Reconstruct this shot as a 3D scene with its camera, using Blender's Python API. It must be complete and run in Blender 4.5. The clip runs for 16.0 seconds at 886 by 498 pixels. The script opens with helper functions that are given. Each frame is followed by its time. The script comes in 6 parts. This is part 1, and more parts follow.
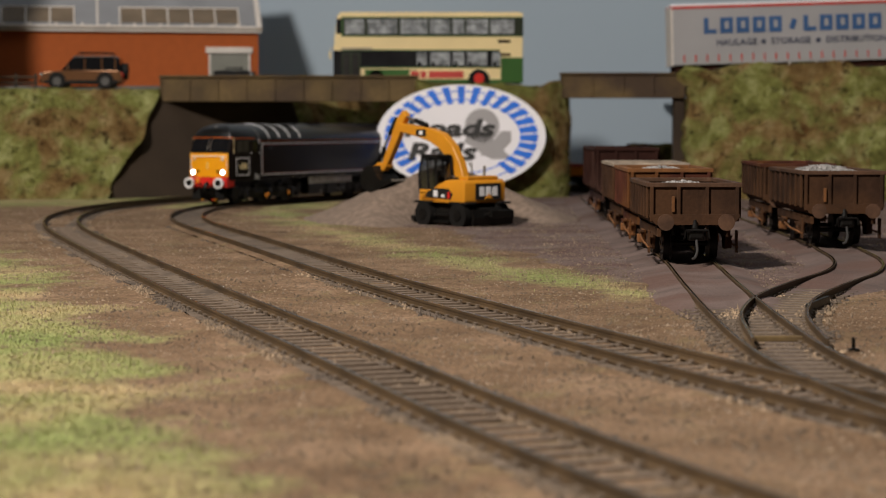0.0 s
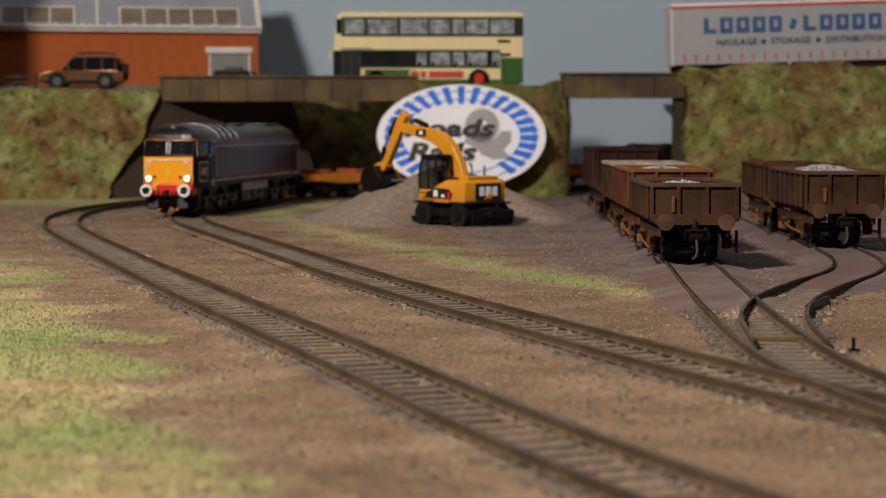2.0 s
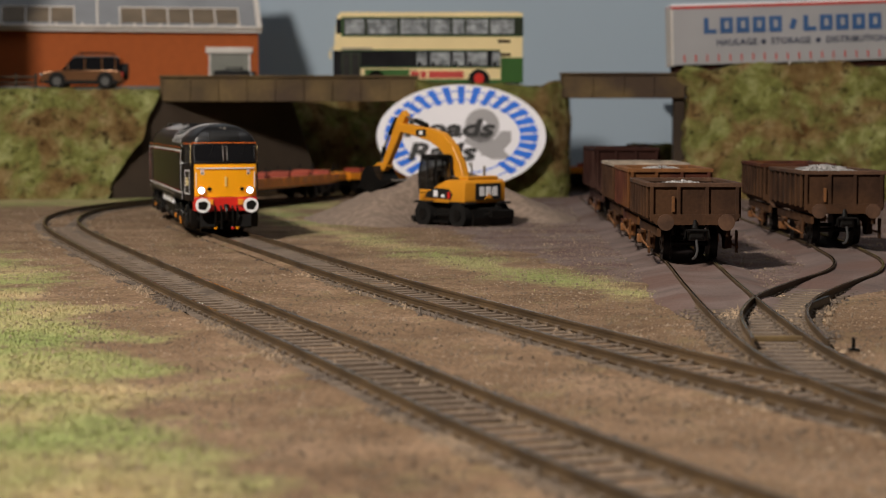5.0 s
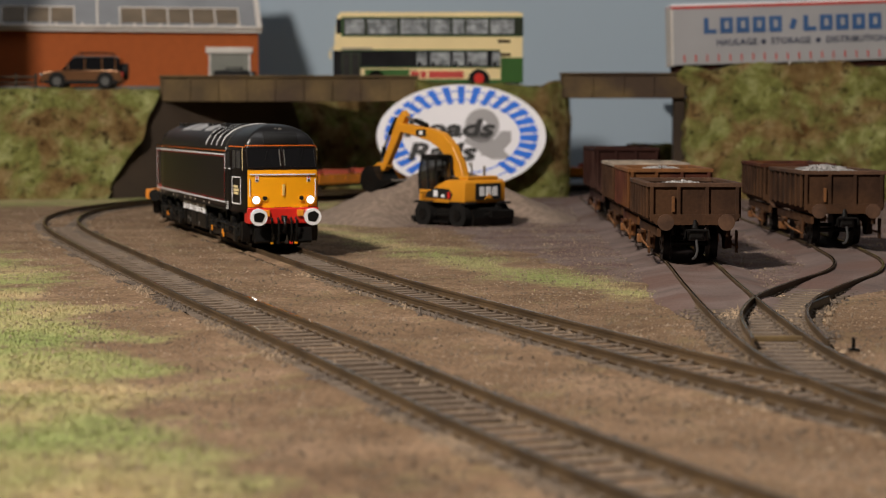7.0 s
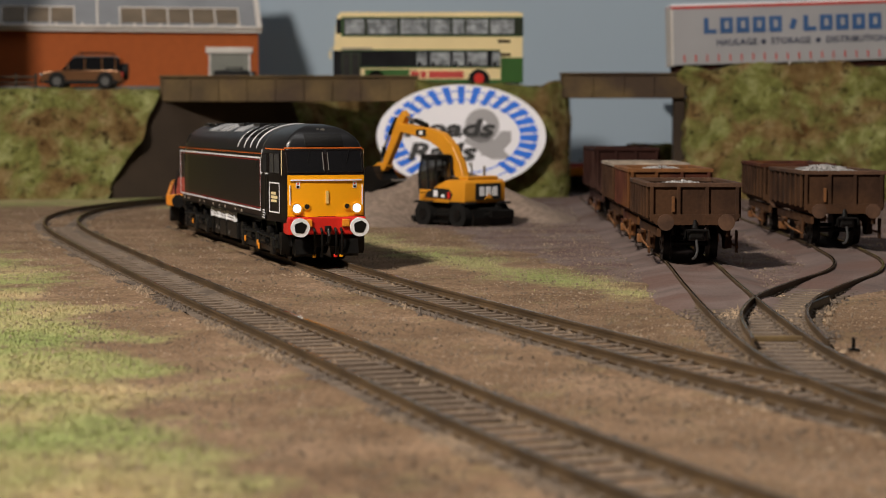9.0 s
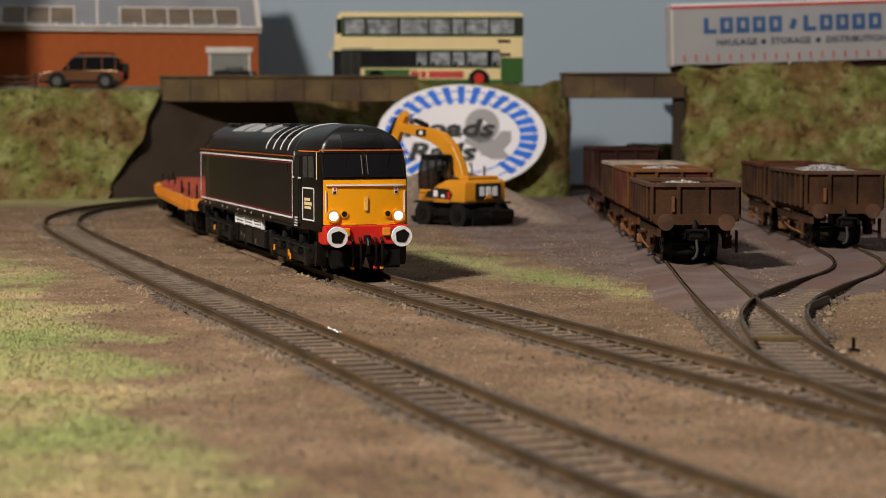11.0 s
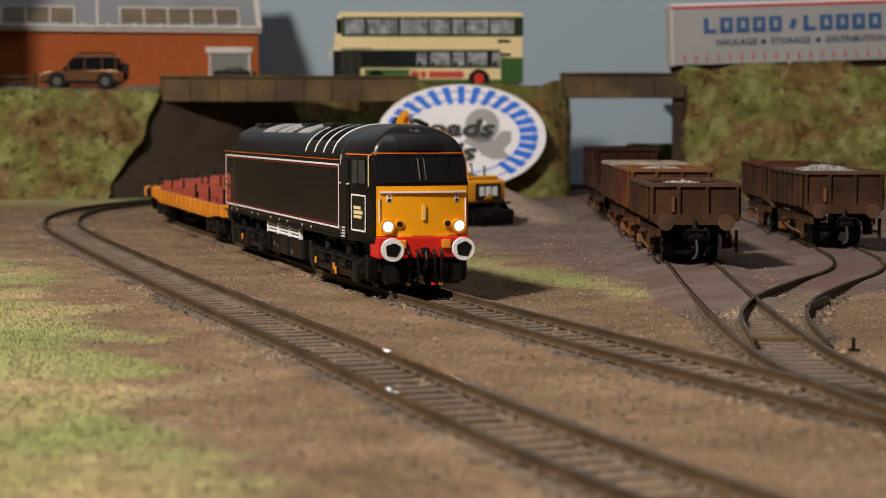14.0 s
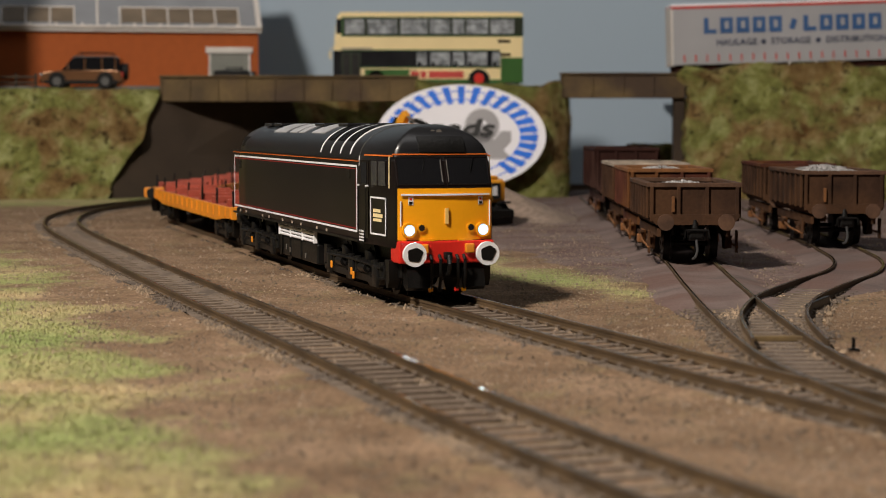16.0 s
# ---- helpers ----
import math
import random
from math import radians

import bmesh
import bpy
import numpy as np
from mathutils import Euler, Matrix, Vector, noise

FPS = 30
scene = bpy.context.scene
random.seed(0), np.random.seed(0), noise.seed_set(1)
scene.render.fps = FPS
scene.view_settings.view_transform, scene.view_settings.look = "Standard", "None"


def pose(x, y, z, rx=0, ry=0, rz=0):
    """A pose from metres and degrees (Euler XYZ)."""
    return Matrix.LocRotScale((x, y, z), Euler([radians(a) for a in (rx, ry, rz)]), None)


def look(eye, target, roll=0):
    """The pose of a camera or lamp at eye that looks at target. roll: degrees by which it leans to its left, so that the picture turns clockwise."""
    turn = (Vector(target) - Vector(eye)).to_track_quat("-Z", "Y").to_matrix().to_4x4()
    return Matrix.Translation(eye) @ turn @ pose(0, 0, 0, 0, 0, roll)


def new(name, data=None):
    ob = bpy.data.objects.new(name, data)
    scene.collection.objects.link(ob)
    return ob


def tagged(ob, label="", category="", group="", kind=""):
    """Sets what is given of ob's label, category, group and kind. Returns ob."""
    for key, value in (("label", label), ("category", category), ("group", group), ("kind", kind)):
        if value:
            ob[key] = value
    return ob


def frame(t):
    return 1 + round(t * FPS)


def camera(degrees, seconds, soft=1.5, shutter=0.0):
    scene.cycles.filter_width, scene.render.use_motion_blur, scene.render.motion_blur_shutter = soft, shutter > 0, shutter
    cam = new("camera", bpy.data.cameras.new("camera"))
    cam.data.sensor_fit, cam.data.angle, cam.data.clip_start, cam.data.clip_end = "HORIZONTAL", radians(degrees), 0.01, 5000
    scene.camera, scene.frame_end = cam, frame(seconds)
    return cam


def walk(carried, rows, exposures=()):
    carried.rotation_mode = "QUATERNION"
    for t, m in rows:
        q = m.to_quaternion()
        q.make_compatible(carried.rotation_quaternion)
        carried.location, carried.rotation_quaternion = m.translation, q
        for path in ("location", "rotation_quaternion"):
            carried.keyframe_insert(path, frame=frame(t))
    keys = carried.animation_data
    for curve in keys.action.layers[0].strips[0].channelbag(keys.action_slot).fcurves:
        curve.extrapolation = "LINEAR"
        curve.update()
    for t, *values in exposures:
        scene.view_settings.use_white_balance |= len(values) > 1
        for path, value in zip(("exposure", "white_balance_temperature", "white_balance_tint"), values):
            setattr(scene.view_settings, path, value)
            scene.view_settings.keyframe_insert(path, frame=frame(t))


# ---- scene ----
# A model railway layout at 1:76, built at its true model size. Lengths below are millimetres unless noted.
cam = camera(27.18, 16.0, soft=0.85)
EYE = pose(0, 0, 0.0524, 90 - 3.92, 0, 0)
walk(cam, [(0.0, EYE), (16.0, EYE)])
cam.data.dof.use_dof = True
cam.data.dof.focus_distance = 0.62
cam.data.dof.aperture_fstop = 30.0

# ---- light: one warm hall lamp in front and to the left, a wide dim ceiling panel ----
world = bpy.data.worlds.new("hall")
scene.world = world
world.use_nodes = True
world.node_tree.nodes["Background"].inputs[0].default_value = (0.85, 0.9, 1.0, 1)
world.node_tree.nodes["Background"].inputs[1].default_value = 0.045


def area_lamp(name, eye, target, size, watts, colour):
    data = bpy.data.lights.new(name, "AREA")
    data.shape, data.size, data.energy, data.color = "DISK", size, watts, colour
    ob = new(name, data)
    ob.matrix_world = look(eye, target)
    return ob


area_lamp("hall_lamp", (-0.60, -0.12, 0.96), (-0.12, 0.50, 0.0), 0.16, 27.2, (1.0, 0.90, 0.80))
area_lamp("ceiling_panel", (0.1, 0.5, 2.3), (0.1, 0.9, 0.0), 1.2, 8, (1.0, 0.97, 0.96))
scene.view_settings.exposure = 0.0


# ---- materials ----
def mat(name, base, rough=0.6, metal=0.0, var=0.25, scale=120.0, bump=0.15, fine=900.0, second=None, amount=0.5,
        emit=None, strength=0.0, spec=0.5, coat=0.0, island=False):
    """Base colour broken up at two scales, with a fine relief. second: a colour that stains it."""
    m = bpy.data.materials.new(name)
    m.use_nodes = True
    nt = m.node_tree
    b = nt.nodes["Principled BSDF"]
    b.inputs["Roughness"].default_value = rough
    b.inputs["Metallic"].default_value = metal
    b.inputs["Specular IOR Level"].default_value = spec
    b.inputs["Coat Weight"].default_value = coat
    co = nt.nodes.new("ShaderNodeTexCoord")
    n1 = nt.nodes.new("ShaderNodeTexNoise")
    n1.inputs["Scale"].default_value, n1.inputs["Detail"].default_value = scale, 6
    n2 = nt.nodes.new("ShaderNodeTexNoise")
    n2.inputs["Scale"].default_value, n2.inputs["Detail"].default_value = fine, 3
    nt.links.new(co.outputs["Object"], n1.inputs["Vector"])
    nt.links.new(co.outputs["Object"], n2.inputs["Vector"])
    ramp = nt.nodes.new("ShaderNodeValToRGB")
    lo = [c * (1 - var) for c in base]
    hi = [min(1, c * (1 + var)) for c in base]
    ramp.color_ramp.elements[0].position, ramp.color_ramp.elements[0].color = 0.35, (*lo, 1)
    ramp.color_ramp.elements[1].position, ramp.color_ramp.elements[1].color = 0.65, (*hi, 1)
    nt.links.new(n1.outputs["Fac"], ramp.inputs["Fac"])
    out = ramp.outputs["Color"]
    if second:
        n3 = nt.nodes.new("ShaderNodeTexNoise")
        n3.inputs["Scale"].default_value, n3.inputs["Detail"].default_value = scale * 0.45, 8
        nt.links.new(co.outputs["Object"], n3.inputs["Vector"])
        r3 = nt.nodes.new("ShaderNodeValToRGB")
        r3.color_ramp.elements[0].position, r3.color_ramp.elements[0].color = 0.5 - 0.25 * (amount - 0.2), (0, 0, 0, 1)
        r3.color_ramp.elements[1].position, r3.color_ramp.elements[1].color = 0.62 - 0.2 * (amount - 0.2), (1, 1, 1, 1)
        nt.links.new(n3.outputs["Fac"], r3.inputs["Fac"])
        mx = nt.nodes.new("ShaderNodeMix")
        mx.data_type = "RGBA"
        nt.links.new(r3.outputs["Color"], mx.inputs["Factor"])
        nt.links.new(out, mx.inputs["A"])
        mx.inputs["B"].default_value = (*second, 1)
        out = mx.outputs["Result"]
    m2 = nt.nodes.new("ShaderNodeMix")
    m2.data_type, m2.blend_type = "RGBA", "MULTIPLY"
    m2.inputs["Factor"].default_value = 1.0
    r2 = nt.nodes.new("ShaderNodeMapRange")
    r2.inputs["To Min"].default_value, r2.inputs["To Max"].default_value = 1 - var * 0.8, 1 + var * 0.8
    if island:
        geo = nt.nodes.new("ShaderNodeNewGeometry")
        nt.links.new(geo.outputs["Random Per Island"], r2.inputs["Value"])
    else:
        nt.links.new(n2.outputs["Fac"], r2.inputs["Value"])
    nt.links.new(out, m2.inputs["A"])
    nt.links.new(r2.outputs["Result"], m2.inputs["B"])
    nt.links.new(m2.outputs["Result"], b.inputs["Base Color"])
    if bump:
        bp = nt.nodes.new("ShaderNodeBump")
        bp.inputs["Strength"].default_value, bp.inputs["Distance"].default_value = bump, 0.0006
        nt.links.new(n2.outputs["Fac"], bp.inputs["Height"])
        nt.links.new(bp.outputs["Normal"], b.inputs["Normal"])
    if emit:
        b.inputs["Emission Color"].default_value = (*emit, 1)
        b.inputs["Emission Strength"].default_value = strength
    return m


def foliage(name, relief=0.0):
    """Scenic foam and fibre: green and straw cover with bare tan earth, dark tufts and pale flock."""
    m = bpy.data.materials.new(name)
    m.use_nodes = True
    nt = m.node_tree
    b = nt.nodes["Principled BSDF"]
    b.inputs["Roughness"].default_value, b.inputs["Specular IOR Level"].default_value = 0.95, 0.2
    co = nt.nodes.new("ShaderNodeTexCoord")

    def nz(scale, detail, rough, shift):
        p = nt.nodes.new("ShaderNodeMapping")
        p.inputs["Location"].default_value = (shift, shift * 0.7, shift * 0.3)
        n = nt.nodes.new("ShaderNodeTexNoise")
        n.inputs["Scale"].default_value, n.inputs["Detail"].default_value, n.inputs["Roughness"].default_value = scale, detail, rough
        n.inputs["Distortion"].default_value = 0.5
        nt.links.new(co.outputs["Object"], p.inputs["Vector"])
        nt.links.new(p.outputs["Vector"], n.inputs["Vector"])
        return n.outputs["Fac"]

    def ramp(fac, stops):
        q = nt.nodes.new("ShaderNodeValToRGB")
        while len(q.color_ramp.elements) < len(stops):
            q.color_ramp.elements.new(0.5)
        for e, (p, c) in zip(q.color_ramp.elements, stops):
            e.position, e.color = p, (*c, 1)
        nt.links.new(fac, q.inputs["Fac"])
        return q.outputs["Color"]

    def mix(fac, a, c, kind="MIX"):
        x = nt.nodes.new("ShaderNodeMix")
        x.data_type, x.blend_type = "RGBA", kind
        if isinstance(fac, float):
            x.inputs["Factor"].default_value = fac
        else:
            nt.links.new(fac, x.inputs["Factor"])
        nt.links.new(a, x.inputs["A"])
        nt.links.new(c, x.inputs["B"])
        return x.outputs["Result"]

    green = ramp(nz(60, 8, 0.7, 3.1), [(0.34, (0.105, 0.10, 0.027)), (0.5, (0.225, 0.235, 0.068)), (0.66, (0.42, 0.43, 0.19))])
    earth = ramp(nz(65, 8, 0.7, 8.7), [(0.34, (0.105, 0.055, 0.017)), (0.52, (0.235, 0.155, 0.062)), (0.68, (0.38, 0.30, 0.15))])
    cover_ = ramp(nz(27, 6, 0.62, 1.3), [(0.44, (1, 1, 1)), (0.57, (0, 0, 0))])
    col = mix(cover_, green, earth)
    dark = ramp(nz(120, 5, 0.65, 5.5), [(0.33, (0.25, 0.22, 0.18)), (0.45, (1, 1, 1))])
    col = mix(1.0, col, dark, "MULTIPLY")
    if relief:
        grain = nz(420, 4, 0.7, 0.0)
        bp = nt.nodes.new("ShaderNodeBump")
        bp.inputs["Strength"].default_value, bp.inputs["Distance"].default_value = relief, 0.003
        nt.links.new(grain, bp.inputs["Height"])
        nt.links.new(bp.outputs["Normal"], b.inputs["Normal"])
    else:
        grain = nt.nodes.new("ShaderNodeNewGeometry").outputs["Random Per Island"]
    col = mix(1.0, col, ramp(grain, [(0.0, (0.68, 0.66, 0.62)), (1.0, (1.22, 1.22, 1.2))]), "MULTIPLY")
    nt.links.new(col, b.inputs["Base Color"])
    return m


M = {}
M["rail"] = mat("rusty_rail", (0.08, 0.05, 0.024), 0.65, 0.1, 0.3, 60)
M["rail_top"] = mat("worn_rail_head", (0.16, 0.125, 0.09), 0.16, 0.9, 0.25, 80, 0.05)
M["sleeper"] = mat("sleeper_grey_brown", (0.125, 0.094, 0.069), 0.85, 0, 0.3, 90, 0.4)
M["ballast"] = mat("painted_ballast", (0.105, 0.078, 0.057), 0.95, 0, 0.35, 70, 0.8, 700, (0.15, 0.113, 0.082), 0.35)
M["yard_dirt"] = mat("grey_yard_dirt", (0.09, 0.067, 0.055), 0.95, 0, 0.3, 40, 0.8, 900, (0.075, 0.05, 0.04), 0.4)
M["yard_fill"] = mat("trodden_yard_dirt", (0.128, 0.091, 0.081), 0.95, 0, 0.3, 40, 0.8, 800, (0.115, 0.066, 0.053), 0.35)
M["lump"] = mat("dirt_lumps", (0.20, 0.145, 0.095), 0.95, 0, 0.45, 40, 0.3, 900, (0.09, 0.07, 0.055), 0.4, island=True)
M["scenic"] = mat("stone_scatter", (0.25, 0.19, 0.135), 0.9, 0, 0.45, 40, 0.3, 500, island=True)
M["black"] = mat("satin_black", (0.009, 0.0064, 0.006), 0.3, 0, 0.2, 40, 0.03, spec=0.12)
M["roof"] = mat("roof_black", (0.010, 0.010, 0.011), 0.32, 0, 0.2, 60, 0.05, spec=0.4)
M["under"] = mat("underframe_black", (0.006, 0.0056, 0.0052), 0.42, 0, 0.35, 90, 0.2, spec=0.26)
M["yellow"] = mat("warning_yellow", (0.86, 0.36, 0.006), 0.35, 0, 0.05, 30, 0.03)
M["red"] = mat("buffer_beam_red", (0.62, 0.02, 0.012), 0.4, 0, 0.1, 40, 0.05)
M["white"] = mat("white_paint", (0.80, 0.80, 0.82), 0.45, 0, 0.06, 60, 0.05)
M["orange_line"] = mat("orange_lining", (0.75, 0.16, 0.02), 0.45, 0, 0.08, 60, 0.0)
M["red_line"] = mat("red_lining", (0.30, 0.012, 0.012), 0.45, 0, 0.08, 60, 0.0)
M["glass_dark"] = mat("tinted_glazing", (0.008, 0.008, 0.009), 0.05, 0, 0.05, 30, 0.0, spec=0.6)
M["lamp"] = mat("lit_headlight", (0.9, 0.95, 1.0), 0.3, 0, 0.0, 30, 0.0, emit=(0.75, 0.87, 1.0), strength=45)
# Emissive blue that imitates the halo of glare around a headlight.
M["lamp_halo"] = mat("headlight_halo_glow", (0.5, 0.65, 1.0), 0.3, 0, 0.0, 30, 0.0, emit=(0.30, 0.52, 1.0), strength=1.1)
M["deck_red"] = mat("wagon_red_oxide", (0.32, 0.055, 0.028), 0.7, 0, 0.2, 60, 0.2)
M["wagon_yellow"] = mat("wagon_frame_orange", (0.72, 0.25, 0.012), 0.5, 0, 0.12, 50, 0.1)
M["rust"] = mat("weathered_wagon_brown", (0.044, 0.0215, 0.012), 0.85, 0, 0.4, 60, 0.3, 700, (0.066, 0.031, 0.0145), 0.4, spec=0.18)
M["buffer_brown"] = mat("worn_brown_steel", (0.078, 0.040, 0.023), 0.75, 0, 0.35, 90, 0.3, 700, spec=0.3)
M["rust_orange"] = mat("rust_orange", (0.16, 0.063, 0.017), 0.9, 0, 0.35, 90, 0.3)
M["stone_load"] = mat("limestone_load", (0.27, 0.26, 0.255), 0.95, 0, 0.35, 200, 0.5, island=True)
M["steel"] = mat("dull_steel", (0.35, 0.33, 0.30), 0.4, 0.8, 0.2, 60, 0.1)
M["bridge"] = mat("stained_wood_bridge", (0.115, 0.075, 0.029), 0.8, 0, 0.3, 40, 0.3, 400, (0.06, 0.036, 0.02), 0.4)
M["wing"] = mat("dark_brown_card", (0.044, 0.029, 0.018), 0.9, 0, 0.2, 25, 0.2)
M["road"] = mat("grey_road", (0.12, 0.115, 0.11), 0.9, 0, 0.2, 50, 0.3)
M["sky"] = mat("painted_sky", (0.37, 0.46, 0.55), 0.9, 0, 0.03, 3, 0.05)
M["brick"] = mat("orange_brickwork", (0.36, 0.082, 0.013), 0.85, 0, 0.05, 150, 0.1)
M["mound"] = mat("heaped_gravel", (0.225, 0.168, 0.13), 0.95, 0, 0.22, 300, 0.8, 1500)
M["roof_grey"] = mat("roof_pale_grey", (0.30, 0.30, 0.31), 0.5, 0, 0.2, 70, 0.1)
M["yellow_pale"] = mat("pale_yellow", (0.75, 0.50, 0.16), 0.45, 0, 0.08, 50, 0.05)
M["glass_cab"] = mat("cab_glazing", (0.035, 0.034, 0.033), 0.12, 0, 0.3, 60, 0.0)
M["cream"] = mat("cream_paint", (0.80, 0.65, 0.35), 0.4, 0, 0.05, 30, 0.03)
M["rust_red"] = mat("rusted_red_brown", (0.075, 0.024, 0.014), 0.85, 0, 0.35, 60, 0.3, 700, (0.11, 0.044, 0.015), 0.35, spec=0.18)
M["maroon"] = mat("dark_maroon", (0.030, 0.011, 0.008), 0.85, 0, 0.3, 60, 0.3, 700, (0.05, 0.024, 0.018), 0.4, spec=0.15)
M["rim_pale"] = mat("pale_worn_rim", (0.33, 0.27, 0.21), 0.8, 0, 0.3, 80, 0.2)
M["green"] = mat("bus_dark_green", (0.014, 0.022, 0.010), 0.35, 0, 0.1, 30, 0.03)
M["green_mid"] = mat("bus_green", (0.035, 0.11, 0.022), 0.35, 0, 0.1, 30, 0.03)
# Opaque mottled grey: the sky showing in the bus windows is painted in.
M["pane"] = mat("bus_pane", (0.27, 0.29, 0.31), 0.12, 0, 0.5, 140, 0.0)
M["pane_dark"] = mat("dark_pane", (0.02, 0.02, 0.022), 0.1, 0, 0.2, 60, 0.0)
M["tyre"] = mat("black_rubber", (0.009, 0.0085, 0.008), 0.7, 0, 0.2, 60, 0.1, spec=0.2)
M["curtain"] = mat("trailer_curtain", (0.34, 0.34, 0.355), 0.55, 0, 0.05, 20, 0.05)
M["stripe_red"] = mat("trailer_red", (0.50, 0.05, 0.04), 0.5, 0, 0.1, 40, 0.05)
M["blue"] = mat("lettering_blue", (0.035, 0.10, 0.25), 0.5, 0, 0.1, 40, 0.0)
M["navy"] = mat("lettering_navy", (0.04, 0.05, 0.09), 0.5, 0, 0.1, 40, 0.0)
M["sign_blue"] = mat("sign_blue", (0.010, 0.16, 0.76), 0.5, 0, 0.06, 40, 0.0)
M["sign_white"] = mat("sign_white", (0.88, 0.87, 0.92), 0.5, 0, 0.03, 30, 0.02)
M["sign_grey"] = mat("sign_grey", (0.36, 0.35, 0.36), 0.5, 0, 0.04, 30, 0.0)
M["sign_black"] = mat("sign_black", (0.012, 0.012, 0.012), 0.5, 0, 0.1, 30, 0.0)
M["digger"] = mat("excavator_yellow", (0.70, 0.29, 0.018), 0.4, 0, 0.08, 40, 0.04)
M["bronze"] = mat("bronze_car_paint", (0.15, 0.068, 0.028), 0.3, 0.5, 0.1, 40, 0.02, coat=0.6)
M["silver"] = mat("silver_car_paint", (0.45, 0.46, 0.47), 0.25, 0.6, 0.05, 40, 0.02, coat=0.6)
M["roof_pane"] = mat("roof_glazing", (0.17, 0.13, 0.09), 0.35, 0, 0.2, 40, 0.05)
M["roof_sheet"] = mat("grey_roof_sheet", (0.25, 0.26, 0.28), 0.6, 0, 0.1, 30, 0.05)
M["fascia"] = mat("white_fascia", (0.62, 0.58, 0.54), 0.6, 0, 0.06, 40, 0.05)
M["door_grey"] = mat("grey_green_door", (0.20, 0.205, 0.18), 0.6, 0, 0.1, 40, 0.05)
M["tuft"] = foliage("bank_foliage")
M["hub_grey"] = mat("dark_alloy", (0.09, 0.09, 0.09), 0.4, 0.5, 0.1, 60, 0.05)
M["board"] = mat("plain_wall", (0.07, 0.066, 0.062), 0.9, 0, 0.05, 4, 0.05)


# ---- mesh helpers: shapes are drawn in millimetres ----
def part(name, bm, material, parent=None, label="", smooth=0, at=None):
    """Link a bmesh drawn in millimetres as one mesh object, under a thing or part if one is given."""
    bmesh.ops.recalc_face_normals(bm, faces=bm.faces)
    bmesh.ops.scale(bm, vec=(0.001, 0.001, 0.001), verts=bm.verts)
    me = bpy.data.meshes.new(name)
    bm.to_mesh(me)
    bm.free()
    me.materials.append(material)
    if smooth:
        me.polygons.foreach_set("use_smooth", [True] * len(me.polygons))
        me.set_sharp_from_angle(angle=radians(smooth))
    ob = new(name, me)
    if parent:
        ob.parent = parent
    if at is not None:
        ob.matrix_basis = at
    if label:
        tagged(ob, label)
    return ob


def mm(x, y, z=0, rz=0, rx=0, ry=0):
    return pose(x / 1000, y / 1000, z / 1000, rx, ry, rz)


def thing(name, m, label, category, group="", kind=""):
    ob = new(name)
    ob.empty_display_size = 0.01
    ob.matrix_basis = m
    return tagged(ob, label, category, group, kind)


def box(bm, x0, x1, y0, y1, z0, z1, bevel=0.0, m=None):
    v = bmesh.ops.create_cube(bm, size=1)["verts"]
    bmesh.ops.scale(bm, vec=(abs(x1 - x0), abs(y1 - y0), abs(z1 - z0)), verts=v)
    bmesh.ops.translate(bm, vec=((x0 + x1) / 2, (y0 + y1) / 2, (z0 + z1) / 2), verts=v)
    if m is not None:
        bmesh.ops.transform(bm, matrix=m, verts=v)
    if bevel:
        es = list({e for w in v for e in w.link_edges})
        bmesh.ops.bevel(bm, geom=es, offset=bevel, segments=2, affect="EDGES", profile=0.5)
    return bm


def cyl(bm, p, q, r, seg=16, r2=None):
    p, q = Vector(p), Vector(q)
    d = q - p
    m = Matrix.Translation((p + q) / 2) @ d.to_track_quat("Z", "Y").to_matrix().to_4x4()
    bmesh.ops.create_cone(bm, cap_ends=True, segments=seg, radius1=r, radius2=r if r2 is None else r2, depth=d.length, matrix=m)
    return bm


def tube(bm, pts, r, seg=8):
    for a, b in zip(pts[:-1], pts[1:]):
        cyl(bm, a, b, r, seg)
    return bm


def prism(bm, outline, a, b, axis="x"):
    """Extrude a closed outline of (u, v) pairs from a to b along an axis."""
    def place(u, v, w):
        return {"x": (w, u, v), "y": (u, w, v), "z": (u, v, w)}[axis]
    lo = [bm.verts.new(place(u, v, a)) for u, v in outline]
    hi = [bm.verts.new(place(u, v, b)) for u, v in outline]
    n = len(outline)
    for i in range(n):
        bm.faces.new((lo[i], lo[(i + 1) % n], hi[(i + 1) % n], hi[i]))
    bm.faces.new(lo)
    bm.faces.new(hi)
    return bm


def loft(bm, sections, caps=True):
    """Skin through sections of equal numbers of points."""
    rings = [[bm.verts.new(p) for p in sec] for sec in sections]
    n = len(rings[0])
    for a, b in zip(rings[:-1], rings[1:]):
        for i in range(n):
            bm.faces.new((a[i], a[(i + 1) % n], b[(i + 1) % n], b[i]))
    if caps:
        bm.faces.new(rings[0])
        bm.faces.new(rings[-1])
    return bm


def ring(bm, c, axis, r_out, r_in, depth, seg=24):
    """A flat ring with thickness, its axis along x or y."""
    ids = []
    for r, d in ((r_out, 0), (r_out, depth), (r_in, depth), (r_in, 0)):
        row = []
        for i in range(seg):
            a = 2 * math.pi * i / seg
            u, v = r * math.cos(a), r * math.sin(a)
            row.append(bm.verts.new((c[0] + d, c[1] + u, c[2] + v) if axis == "x" else (c[0] + u, c[1] + d, c[2] + v)))
        ids.append(row)
    for k in range(4):
        a, b = ids[k], ids[(k + 1) % 4]
        for i in range(seg):
            bm.faces.new((a[i], a[(i + 1) % seg], b[(i + 1) % seg], b[i]))
    return bm


